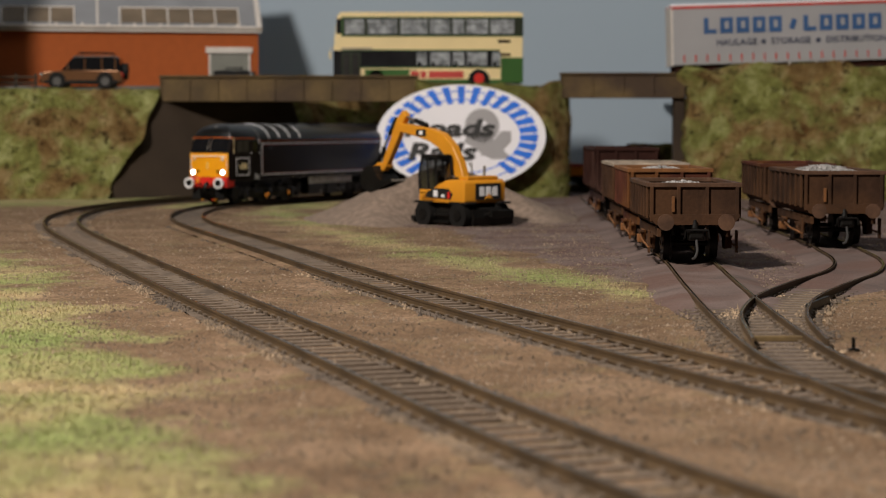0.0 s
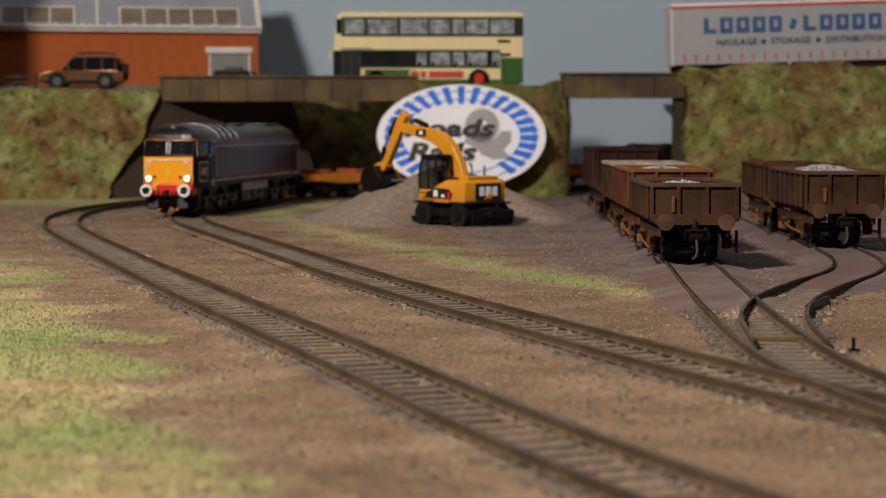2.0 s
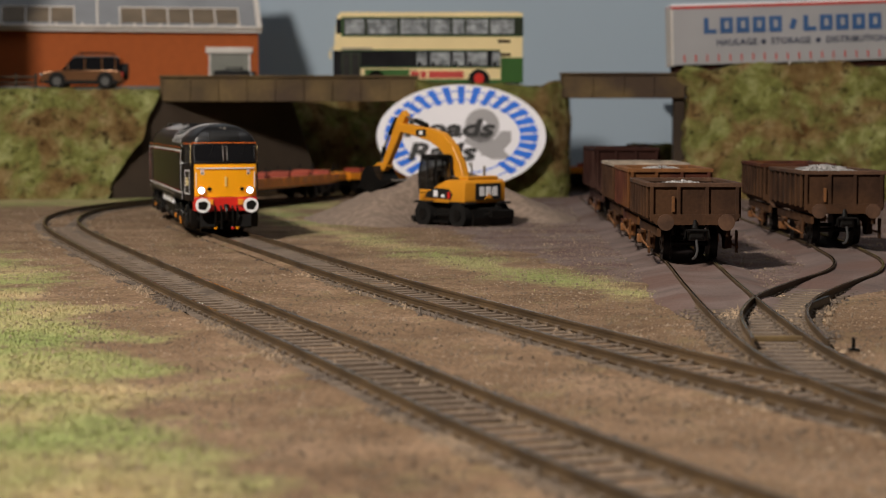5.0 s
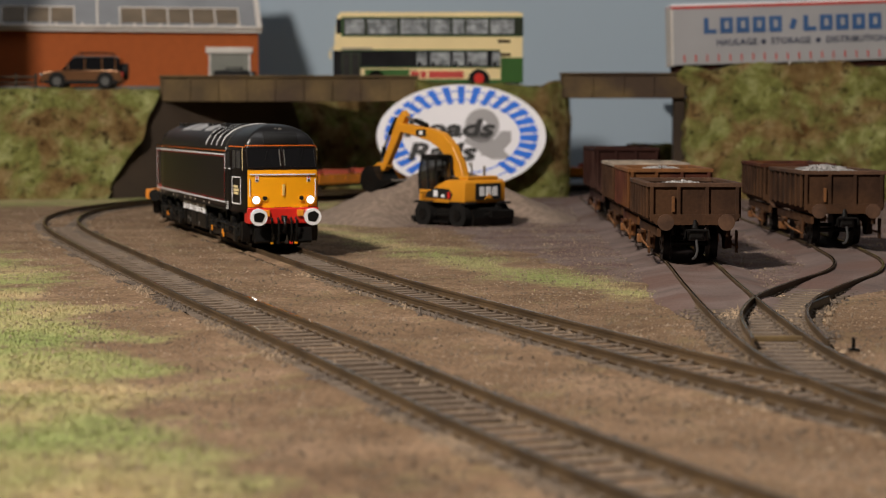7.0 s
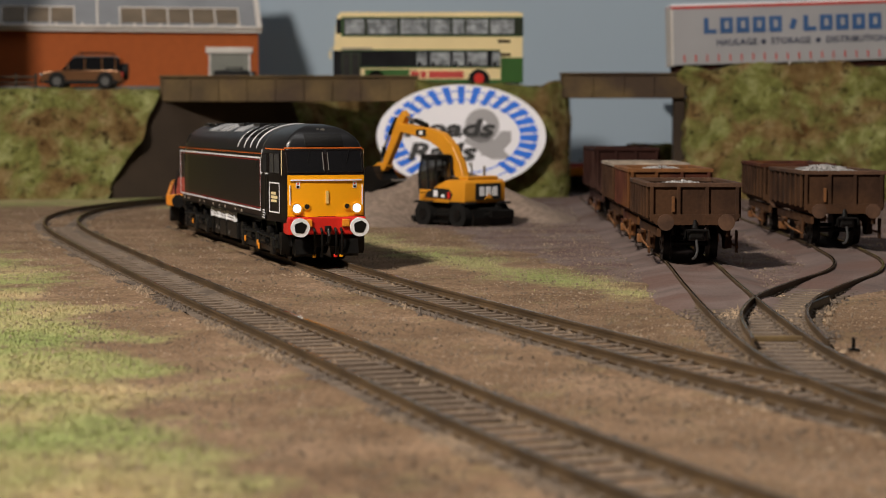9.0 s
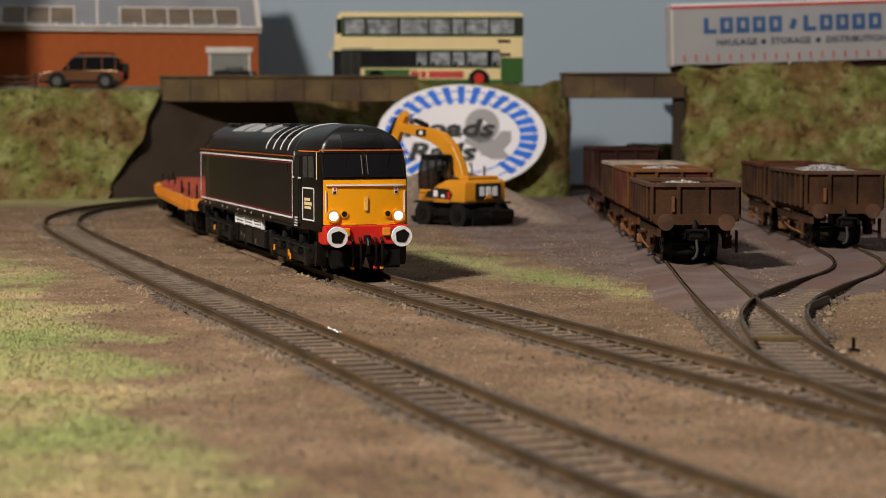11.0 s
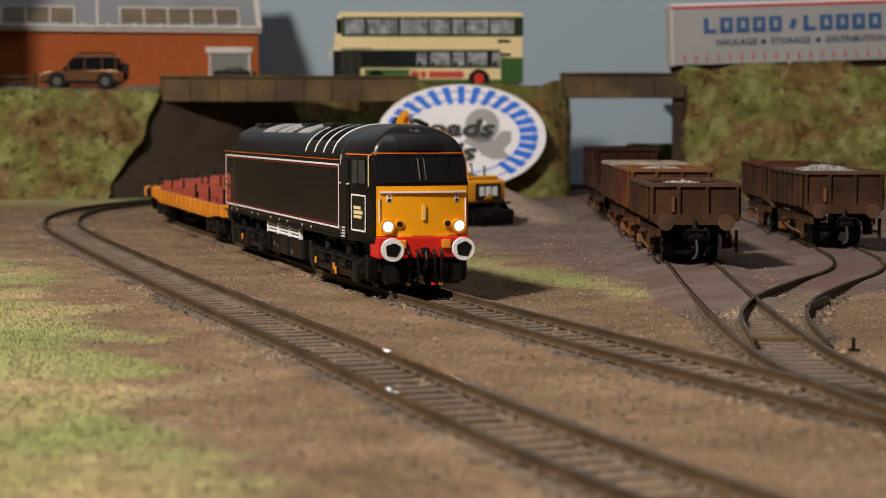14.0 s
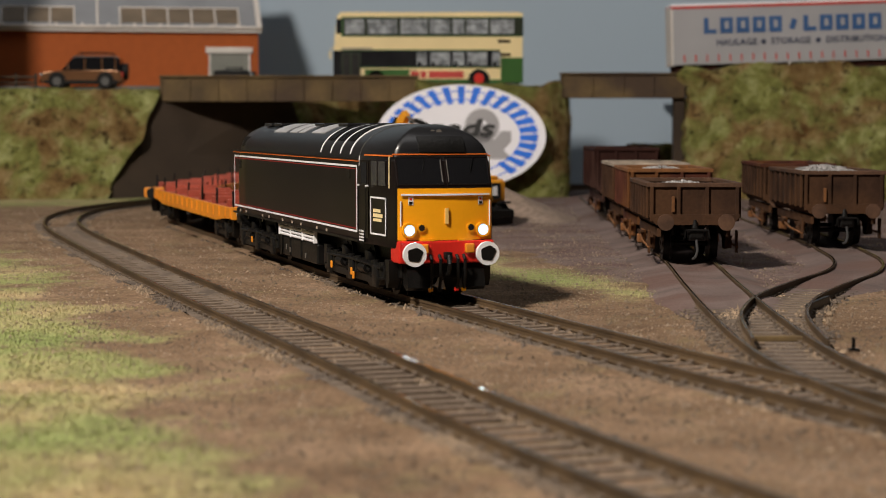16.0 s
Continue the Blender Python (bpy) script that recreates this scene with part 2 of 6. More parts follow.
def B():
    return bmesh.new()


# ---- the lines of the tracks: a start, a heading and the bend at even steps, read backwards from the front ----
class Line:
    def __init__(self, x, y, heading, bends, step, length, lead=0):
        ds = 4.0
        self.lead = lead
        self.p = [(x - math.cos(heading) * k, y - math.sin(heading) * k, heading) for k in np.arange(lead, 0, -ds).tolist()]
        for i in range(int(length / ds) + 1):
            self.p.append((x, y, heading))
            heading += float(np.interp(i * ds, [j * step for j in range(len(bends))], bends)) * 0.001 * ds
            x, y = x + math.cos(heading) * ds, y + math.sin(heading) * ds
        self.length = len(self.p) * ds - ds - lead

    def at(self, u):
        k = (u + self.lead) / 4.0
        i = max(0, min(len(self.p) - 2, int(math.floor(k))))
        a, b = self.p[i], self.p[i + 1]
        f = k - i
        return a[0] + (b[0] - a[0]) * f, a[1] + (b[1] - a[1]) * f, a[2] + (b[2] - a[2]) * min(1, max(0, f))


MAIN = Line(77.48, 335.74, 1.886, [0.482, -0.025, -0.416, 0.10, -0.004, -2.217, -2.479, -1.928, -1.664, -1.572, -1.75, -1.7, -0.8, 0], 150, 2400, 160)
NEAR = Line(33.37, 258.43, 1.9217, [-0.525, 0.227, -0.106, -0.084, -0.008, -1.137, -1.977, -2.171, -2.10, -1.9, -1.7, -0.6, 0, 0], 150, 2400, 100)
for line, dx, dy in ((MAIN, 4.2, 4.6), (NEAR, 2.6, 2.2)):
    for k, (px, py, ph) in enumerate(line.p):
        bend = max(0.0, (110 - (k * 4.0 - line.lead)) / 110) ** 2
        line.p[k] = (px + dx * bend, py + dy * bend, ph)
GAUGE = 18.0


def ride(line, u, half):
    """The pose of a vehicle whose two bogies stand on the line, half in front of and behind u."""
    a, b = line.at(u - half), line.at(u + half)
    h = math.degrees(math.atan2(a[1] - b[1], a[0] - b[0]))
    return mm((a[0] + b[0]) / 2, (a[1] + b[1]) / 2, 0, h)



def clear_glass():
    """Thin clear glazing: mostly see-through, with a gloss on it."""
    m = bpy.data.materials.new("clear_glazing")
    m.use_nodes = True
    nt = m.node_tree
    nt.nodes.remove(nt.nodes["Principled BSDF"])
    a, g, x = nt.nodes.new("ShaderNodeBsdfTransparent"), nt.nodes.new("ShaderNodeBsdfGlossy"), nt.nodes.new("ShaderNodeMixShader")
    a.inputs["Color"].default_value = (0.34, 0.35, 0.35, 1)
    g.inputs["Roughness"].default_value = 0.08
    x.inputs["Fac"].default_value = 0.12
    nt.links.new(a.outputs[0], x.inputs[1])
    nt.links.new(g.outputs[0], x.inputs[2])
    nt.links.new(x.outputs[0], nt.nodes["Material Output"].inputs["Surface"])
    return m


M["glass_clear"] = clear_glass()

def spline(points, ds=4.0):
    """A line through a few points, rounded (Catmull-Rom)."""
    line = Line(0, 0, 0, [0], 1, 8)
    pts = [Vector(p) for p in points]
    pts = [2 * pts[0] - pts[1]] + pts + [2 * pts[-1] - pts[-2]]
    dense = []
    for i in range(1, len(pts) - 2):
        a, b, c, d = pts[i - 1:i + 3]
        for k in range(40):
            t = k / 40
            dense.append(0.5 * ((2 * b) + (c - a) * t + (2 * a - 5 * b + 4 * c - d) * t * t + (3 * b - a - 3 * c + d) * t ** 3))
    dense.append(pts[-2])
    cum = [0.0]
    for p, q in zip(dense[:-1], dense[1:]):
        cum.append(cum[-1] + (q - p).length)
    us = np.arange(0, cum[-1], ds)
    xs, ys = np.interp(us, cum, [p.x for p in dense]), np.interp(us, cum, [p.y for p in dense])
    hs = np.unwrap(np.arctan2(np.gradient(ys), np.gradient(xs)))
    line.p = list(zip(xs.tolist(), ys.tolist(), hs.tolist()))
    line.length = len(line.p) * ds - ds
    return line


SIDING_A = spline([(112, 262), (93, 330), (83.2, 390), (81.4, 440), (83.8, 512), (88.6, 603), (94.4, 700), (97, 800), (101, 1060), (108, 1330)])
SIDING_B = spline([(85, 446), (89.5, 490), (95, 521), (106, 560), (124, 604), (147, 655), (160, 705), (166, 760), (171, 840), (178, 1150)])

# ---- ground ----
RANDOM = random.Random(4)


def near_line(x, y, pts):
    """Distance to a chain of points and the side on which (x, y) lies (above 0: to its right)."""
    best, side = 1e9, 0
    for (ax, ay), (bx, by) in zip(pts[:-1], pts[1:]):
        dx, dy = bx - ax, by - ay
        t = min(1, max(0, ((x - ax) * dx + (y - ay) * dy) / (dx * dx + dy * dy)))
        d = math.hypot(x - ax - t * dx, y - ay - t * dy)
        if d < best:
            best, side = d, (x - ax) * dy - (y - ay) * dx
    return best, side


VERGE = [(-112, 1180), (-52, 915), (0, 765), (45, 640), (64, 596)]
FIELD = [(-330, 1010), (-205, 828), (-126, 607), (-78, 456), (-48, 344), (-28, 262), (-10, 150)]
YARD = [(-70, 1120), (-50, 1030), (5, 960), (30, 800), (50, 705), (72, 640), (90, 607), (160, 590), (420, 560)]


def cover(x, y):
    """How much grass and how much grey yard dirt covers the ground at a place."""
    w = 26 * noise.fractal(Vector((x, y, 0)) * 0.03, 0.8, 2.0, 4)
    d, _ = near_line(x, y, VERGE)
    grass = 0.66 * max(0, 1 - d / (24 + w)) if 24 + w > 1 else 0
    d, s = near_line(x, y, FIELD)
    s = d if s > 0 else -d
    grass = max(grass, min(1, max(0, (s + w) / 26 + 0.25)))
    if y > 1190 and x < 140:
        grass = max(grass, min(0.7, (y - 1190) / 140) if x < -190 else min(0.6, max(0, (y - 1150) / 120)) if x < 20 else 0)
    d, s = near_line(x, y, YARD)
    s = d if s < 0 else -d
    yard = min(1, max(0, (s + 0.5 * w) / 14 + 0.5)) if x > -75 and y > 560 else 0
    if x > 40 and y > 1040:
        yard = 1
    if x > 125 and y < 640:
        yard = 0
    return grass * (1 - 0.9 * yard), yard


def bed(x, y):
    """Height of the ground, in millimetres below the rail tops."""
    v = Vector((x, y, 0))
    return -3.25 + 0.5 * noise.noise(v * 0.012) + 0.4 * noise.noise(v * 0.05) + 0.35 * noise.noise(v * 0.2)


GRASS = [(0.30, (0.52, 0.37, 0.23)), (0.40, (0.44, 0.36, 0.19)), (0.49, (0.36, 0.36, 0.155)), (0.62, (0.27, 0.32, 0.115))]


def ground_material():
    m = bpy.data.materials.new("scenic_ground")
    m.use_nodes = True
    nt = m.node_tree
    b = nt.nodes["Principled BSDF"]
    b.inputs["Roughness"].default_value, b.inputs["Specular IOR Level"].default_value = 0.95, 0.2
    co = nt.nodes.new("ShaderNodeTexCoord")

    def nz(scale, detail=5, rough=0.6):
        n = nt.nodes.new("ShaderNodeTexNoise")
        n.inputs["Scale"].default_value, n.inputs["Detail"].default_value, n.inputs["Roughness"].default_value = scale, detail, rough
        nt.links.new(co.outputs["Object"], n.inputs["Vector"])
        return n.outputs["Fac"]

    def ramp(fac, stops):
        r = nt.nodes.new("ShaderNodeValToRGB")
        while len(r.color_ramp.elements) < len(stops):
            r.color_ramp.elements.new(0.5)
        for e, (p, c) in zip(r.color_ramp.elements, stops):
            e.position, e.color = p, (*c, 1)
        nt.links.new(fac, r.inputs["Fac"])
        return r.outputs["Color"]

    def mix(fac, a, c, kind="MIX"):
        x = nt.nodes.new("ShaderNodeMix")
        x.data_type, x.blend_type = "RGBA", kind
        if isinstance(fac, float):
            x.inputs["Factor"].default_value = fac
        else:
            nt.links.new(fac, x.inputs["Factor"])
        nt.links.new(a, x.inputs["A"])
        nt.links.new(c, x.inputs["B"])
        return x.outputs["Result"]

    def attr(name):
        a = nt.nodes.new("ShaderNodeAttribute")
        a.attribute_name = name
        return a.outputs["Fac"]

    def edge(fac, n, lo, hi):
        s = nt.nodes.new("ShaderNodeMath")
        s.operation = "ADD"
        nt.links.new(fac, s.inputs[0])
        nt.links.new(n, s.inputs[1])
        r = nt.nodes.new("ShaderNodeMapRange")
        r.inputs["From Min"].default_value, r.inputs["From Max"].default_value = lo, hi
        nt.links.new(s.outputs[0], r.inputs["Value"])
        return r.outputs["Result"]

    dirt = ramp(nz(30, 9, 0.68), [(0.3, (0.125, 0.079, 0.047)), (0.5, (0.207, 0.135, 0.083)), (0.7, (0.305, 0.208, 0.138))])
    yard = ramp(nz(26, 8), [(0.3, (0.115, 0.062, 0.050)), (0.5, (0.165, 0.118, 0.108)), (0.7, (0.215, 0.172, 0.160))])
    grass = ramp(nz(12, 6, 0.6), GRASS)
    col = mix(edge(attr("yard"), nz(60), 0.85, 1.15), dirt, yard)
    col = mix(edge(attr("grass"), nz(75), 0.55, 1.35), col, grass)
    grain = ramp(nz(800, 4, 0.75), [(0.28, (0.42, 0.39, 0.36)), (0.5, (0.92, 0.92, 0.92)), (0.70, (1.5, 1.46, 1.4))])
    col = mix(1.0, col, grain, "MULTIPLY")
    nt.links.new(col, b.inputs["Base Color"])
    bp = nt.nodes.new("ShaderNodeBump")
    bp.inputs["Strength"].default_value, bp.inputs["Distance"].default_value = 0.8, 0.0010
    nt.links.new(nz(700, 5, 0.7), bp.inputs["Height"])
    nt.links.new(bp.outputs["Normal"], b.inputs["Normal"])
    return m


M["ground"] = ground_material()


def fibre_material():
    """Static grass in the colours of the flock that it stands on."""
    m = mat("static_grass", (0.33, 0.37, 0.165), 0.9, 0, 0.25, 12, 0.0, 300, island=True)
    nodes = m.node_tree.nodes
    noise_ = [n for n in nodes if n.bl_idname == "ShaderNodeTexNoise"][0]
    noise_.inputs["Detail"].default_value, noise_.inputs["Roughness"].default_value = 6, 0.6
    q = [n for n in nodes if n.bl_idname == "ShaderNodeValToRGB"][0].color_ramp
    while len(q.elements) < len(GRASS):
        q.elements.new(0.5)
    for e, (p, c) in zip(q.elements, GRASS):
        e.position, e.color = p, (*c, 1)
    return m


M["straw"] = fibre_material()


def build_ground():
    xs = np.arange(-900, 1001, 5.0)
    ys = np.arange(30, 1921, 5.0)
    verts, gr, ya = [], [], []
    for y in ys:
        for x in xs:
            verts.append((x / 1000, y / 1000, bed(x, y) / 1000))
            a, b = cover(x, y)
            gr.append(a)
            ya.append(b)
    n = len(xs)
    faces = [(j * n + i, j * n + i + 1, (j + 1) * n + i + 1, (j + 1) * n + i) for j in range(len(ys) - 1) for i in range(n - 1)]
    me = bpy.data.meshes.new("ground")
    me.from_pydata(verts, [], faces)
    for name, values in (("grass", gr), ("yard", ya)):
        me.attributes.new(name, "FLOAT", "POINT").data.foreach_set("value", values)
    me.polygons.foreach_set("use_smooth", [True] * len(me.polygons))
    me.materials.append(M["ground"])
    return tagged(new("ground", me), "sandy brown scenic ground with patches of grass and grey yard dirt", "ground", kind="structure")


build_ground()

# ---- tracks ----
SLEEPER = None


def sleeper_mesh():
    bm = B()
    box(bm, -1.0, 1.0, -13.2, 13.2, -4.6, -2.5, 0.2)
    for s in (-1, 1):
        for d in (-1, 1):
            box(bm, -1.0, 1.0, s * GAUGE / 2 + d * 1.0 - 0.5, s * GAUGE / 2 + d * 1.0 + 0.5, -2.56, -1.9)
    bmesh.ops.scale(bm, vec=(0.001, 0.001, 0.001), verts=bm.verts)
    me = bpy.data.meshes.new("sleeper")
    bm.to_mesh(me)
    bm.free()
    me.materials.append(M["sleeper"])
    return me


RAIL = [(-0.95, -2.5), (0.95, -2.5), (0.95, -2.15), (0.25, -1.95), (0.25, -0.9), (0.5, -0.7), (0.5, -0.02), (-0.5, -0.02), (-0.5, -0.7), (-0.25, -0.9), (-0.25, -1.95), (-0.95, -2.15)]
HEAD = [(-0.42, -0.1), (0.42, -0.1), (0.34, 0.0), (-0.34, 0.0)]


def sweep(bm, line, off, section, u0, u1):
    rows = []
    for k in range(int((u1 - u0) / 6) + 1):
        x, y, h = line.at(min(u1, u0 + 6 * k))
        nx, ny = -math.sin(h), math.cos(h)
        rows.append([(x + nx * (off + a), y + ny * (off + a), z) for a, z in section])
    return loft(bm, rows)


def track(line, u0, u1, sleepers, label, spacing=7.6, bed_half=10, dirt="ballast", depth=0.0):
    t = thing("track", mm(0, 0), label, "railway track", kind="structure")
    for s in (-1, 1):
        r = part("rail", sweep(B(), line, s * GAUGE / 2, RAIL, u0, u1), M["rail"], t, "rusty painted rail")
        part("rail_head", sweep(B(), line, s * GAUGE / 2, HEAD, u0, u1), M["rail_top"], r, "worn metal running surface")
    part("ballast_bed", sweep(B(), line, 0, [(-bed_half, -6), (-bed_half + 1, -3.9 + depth), (0, -3.7 + depth), (bed_half - 1, -3.9 + depth), (bed_half, -6)], u0, u1), M[dirt], t, "glued grey-brown ballast")
    u = sleepers[0]
    while u < sleepers[1]:
        x, y, h = line.at(u)
        ob = new("sleeper", SLEEPER)
        ob.parent = t
        ob.matrix_basis = mm(x, y, RANDOM.uniform(-0.15, 0.1), math.degrees(h) + RANDOM.uniform(-1.5, 1.5))
        u += spacing
    return t


SLEEPER = sleeper_mesh()
track(MAIN, -158, 2300, (-150, 760), "curving railway track with rusty rails and grey-brown sleepers")
track(NEAR, -98, 2300, (-90, 760), "curving outer railway track with rusty rails and sleepers")
track(SIDING_A, 70, SIDING_A.length, (70, 400), "dusty siding track half buried in yard dirt", bed_half=12, dirt="yard_dirt", depth=0.65)
track(SIDING_B, 0, SIDING_B.length, (20, 260), "sharply curved siding track leaving a turnout", bed_half=12, dirt="yard_dirt", depth=0.65)


def shoulders(name, line, u0, u1, profile, seed, label, cover_with="ground"):
    """Scenic dirt heaped along a line of track; the profile gives offsets, heights and how much each height varies."""
    rows = []
    for k in range(int((u1 - u0) / 3) + 1):
        u = min(u1, u0 + 3 * k)
        x, y, h = line.at(u)
        row = []
        for i, (off, z, wild) in enumerate(profile):
            v = Vector((u * 0.06, off * 0.07, seed))
            q = wild * (noise.noise(v) + 0.7 * noise.noise(v * 4.3) + 0.4 * noise.noise(v * 11.0))
            if u0 > 0:
                q -= 2.4 * max(0.0, 1 - (u - u0) / 60)
            row.append((x - math.sin(h) * off, y + math.cos(h) * off, z + q))
        rows.append(row)
    verts = [Vector(p) / 1000 for row in rows for p in row]
    n = len(profile)
    faces = [(j * n + i, j * n + i + 1, (j + 1) * n + i + 1, (j + 1) * n + i) for j in range(len(rows) - 1) for i in range(n - 1)]
    me = bpy.data.meshes.new(name)
    me.from_pydata(verts, [], faces)
    me.polygons.foreach_set("use_smooth", [True] * len(me.polygons))
    me.materials.append(M[cover_with])
    return tagged(new(name, me), label, name, kind="structure")


def both_sides(profile):
    return ([(-o, z, w) for o, z, w in profile[::-1]], profile)


for side, prof in enumerate(both_sides([(9.7, -2.8, 0.2), (11.2, -2.7, 0.4), (13.5, -2.7, 0.5)])):
    shoulders("ballast", MAIN, -158, 330, prof, 3 + side, "dark grey-brown ballast along the sleeper ends", "ballast")
    shoulders("ballast", NEAR, -98, 330, prof, 11 + side, "dark grey-brown ballast along the sleeper ends", "ballast")
    shoulders("ballast", NEAR, 327, 1250, [(o, z + 0.35, w) for o, z, w in prof], 19 + side, "dark grey-brown ballast along the sleeper ends", "ballast")
for side, prof in enumerate(both_sides([(13.2, -2.75, 0.4), (16, -2.7, 0.5), (20, -3.2, 0.3), (25, -4.6, 0.2)])):
    shoulders("ground", MAIN, -158, 1250, prof, 5 + side, "sandy brown dirt sloping down from the track")
    shoulders("ground", NEAR, -98, 1250, prof, 13 + side, "sandy brown dirt sloping down from the track")
for side, prof in enumerate(both_sides([(9.7, -1.9, 0.25), (11.2, -1.7, 0.5), (14, -2.3, 0.6)])):
    shoulders("ground", MAIN, 320, 1250, prof, 9 + side, "sandy brown dirt heaped against the rails")
shoulders("ballast", MAIN, 350, 1250, [(-8.2, -2.2, 0.2), (-6.6, -2.2, 0.4), (-3, -2.5, 0.3), (2, -2.5, 0.3), (6.6, -2.2, 0.4), (8.2, -2.1, 0.2)], 7, "dark dirt filling the track between the rails", "ballast")
shoulders("ballast", NEAR, 250, 1250, [(-8.2, -2.2, 0.25), (-6.4, -2.3, 0.5), (-3.2, -3.0, 0.4), (-1, -3.9, 0.1)], 15, "grey-brown ballast heaped inside the rail", "ballast")


for line, start in ((SIDING_A, 255), (SIDING_B, 130)):
    for side, prof in enumerate(both_sides([(9.6, -1.0, 0.15), (12.5, -1.3, 0.35), (20, -3.0, 0.3), (26, -4.6, 0.2)])):
        shoulders("ground", line, start, line.length, prof, 23 + side, "grey-brown yard dirt level with the rails", "yard_fill")
    shoulders("ground", line, start, line.length, [(-8.3, -1.0, 0.15), (-4, -1.5, 0.3), (4, -1.5, 0.3), (8.3, -1.0, 0.15)], 27, "grey-brown yard dirt filling the siding", "yard_fill")


def lumps(lines):
    """Clods of dirt and ballast heaped unevenly against the sleeper ends and along the rails."""
    rng = random.Random(21)
    verts, faces = [], []
    for line, u0, u1, count in lines:
        for _ in range(count):
            x, y, h = line.at(u0 + (u1 - u0) * rng.random() ** 1.3)
            inner = rng.random() < 0.38
            off = rng.choice((-1, 1)) * (rng.uniform(5.4, 7.6) if inner else rng.uniform(10.4, 16.0))
            v = Vector((x, y, off)) * 0.05
            if noise.noise(v) < -0.15:
                continue
            px, py = x - math.sin(h) * off, y + math.cos(h) * off
            r = rng.uniform(0.3, 0.95) * (0.7 if inner else 1)
            i = len(verts)
            for a, b, c in ((1, 0, -0.4), (0.3, 0.95, -0.4), (-0.8, 0.6, -0.4), (-0.8, -0.6, -0.4), (0.3, -0.95, -0.4), (0.1, 0.1, 0.75)):
                k = rng.uniform(0.7, 1.25) * r
                verts.append(((px + a * k) / 1000, (py + b * k) / 1000, (-2.5 + c * k) / 1000))
            faces += [(i + j, i + (j + 1) % 5, i + 5) for j in range(5)]
    me = bpy.data.meshes.new("ballast_clods")
    me.from_pydata(verts, [], faces)
    me.materials.append(M["lump"])
    tagged(new("ballast_clods", me), "clods of dirt and ballast along the sleeper ends", "ballast", kind="stuff")


lumps(((MAIN, -150, 900, 2500), (NEAR, -90, 950, 9000), (SIDING_A, 70, 280, 800), (SIDING_B, 10, 150, 500)))

# ---- banks, bridges and road ----
ROAD_Z = 81.0


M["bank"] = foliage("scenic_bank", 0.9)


def bank(name, corners, z0, z1, shear, lean, rough, label, seed):
    """A rough grassy block: its plan given by corners, its front leaning back by lean and its ends aslant by shear millimetres."""
    bm = B()
    c = [Vector(p).to_3d() for p in corners]
    mid = sum(c, Vector()) / len(c)
    rows = []
    steps = max(3, int((z1 - z0) / 5))
    for k in range(steps + 1):
        f = k / steps
        row = []
        for i in range(len(c)):
            a, b = c[i], c[(i + 1) % len(c)]
            n = max(2, int((b - a).length / 6))
            for j in range(n):
                p = a.lerp(b, j / n)
                d = (mid - p).normalized()
                p = p + Vector((shear * f, lean * f * (1 if p.y < mid.y else 0), 0))
                v = Vector((p.x, p.y, f * (z1 - z0) + seed * 40)) * 0.04
                q = noise.fractal(v, 0.9, 2.0, 4) * rough * (1 if k else 0.4)
                r = noise.fractal(v * 1.3 + Vector((9, 3, 1)), 0.9, 2.0, 3) * (5 if k == steps else 2)
                row.append((p.x - d.x * q, p.y - d.y * q, z0 + f * (z1 - z0) + r))
        rows.append(row)
    loft(bm, rows)
    return tagged(part(name, bm, M["bank"], smooth=60), label, "embankment", kind="structure")


bank("embankment", [(-900, 1335), (-300, 1341), (-248, 1343), (-250, 1405), (-270, 1560), (-900, 1560)], -6, 79, 36, 48, 5, "rough green and brown grassy embankment", 1)
bank("embankment", [(-18, 1378), (80, 1378), (96, 1392), (96, 1440), (-30, 1420)], -6, 82, 0, 8, 2.5, "rough grassy bank between two bridges", 2)
bank("embankment", [(191, 1414), (183, 1350), (560, 1265), (900, 1265), (900, 1640), (246, 1640)], -6, 95, 0, 22, 13, "rough green and brown grassy embankment", 3)
bank("embankment", [(-122, 1476), (-64, 1502), (30, 1572), (40, 1640), (-150, 1640)], -6, 70, 0, 14, 4, "grassy bank in the shade below a bridge", 4)
bank("embankment", [(152, 1490), (178, 1484), (200, 1500), (200, 1560), (150, 1560)], -6, 33, 4, 14, 6, "low grassy hump beyond the short bridge", 5)

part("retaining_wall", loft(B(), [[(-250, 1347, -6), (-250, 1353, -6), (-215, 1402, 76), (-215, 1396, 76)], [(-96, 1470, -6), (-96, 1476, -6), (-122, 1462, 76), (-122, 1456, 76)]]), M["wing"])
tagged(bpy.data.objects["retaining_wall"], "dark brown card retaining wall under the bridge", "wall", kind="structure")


def parapet_bridge(x0, x1, z0, z1, y, label):
    t = thing("bridge", mm(0, 0), label, "bridge", kind="structure")
    bm = B()
    box(bm, x0, x1, y - 4, y, z0, z1, 0.4)
    part("girder", bm, M["bridge"], t, "stained wooden side girder")
    part("coping", box(B(), x0 - 0.5, x1 + 0.5, y - 6, y + 1.5, z1, z1 + 1.6, 0.3), M["bridge"], t)
    n = int((x1 - x0) / 21)
    for i in range(n + 1):
        x = x0 + 1 + (x1 - x0 - 2) * i / n
        part("rib", box(B(), x - 0.7, x + 0.7, y - 5.2, y - 4, z0 + 0.5, z1, 0.2), M["bridge"], t)
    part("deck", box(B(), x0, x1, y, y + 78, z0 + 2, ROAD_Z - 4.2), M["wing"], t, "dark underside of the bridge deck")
    return t


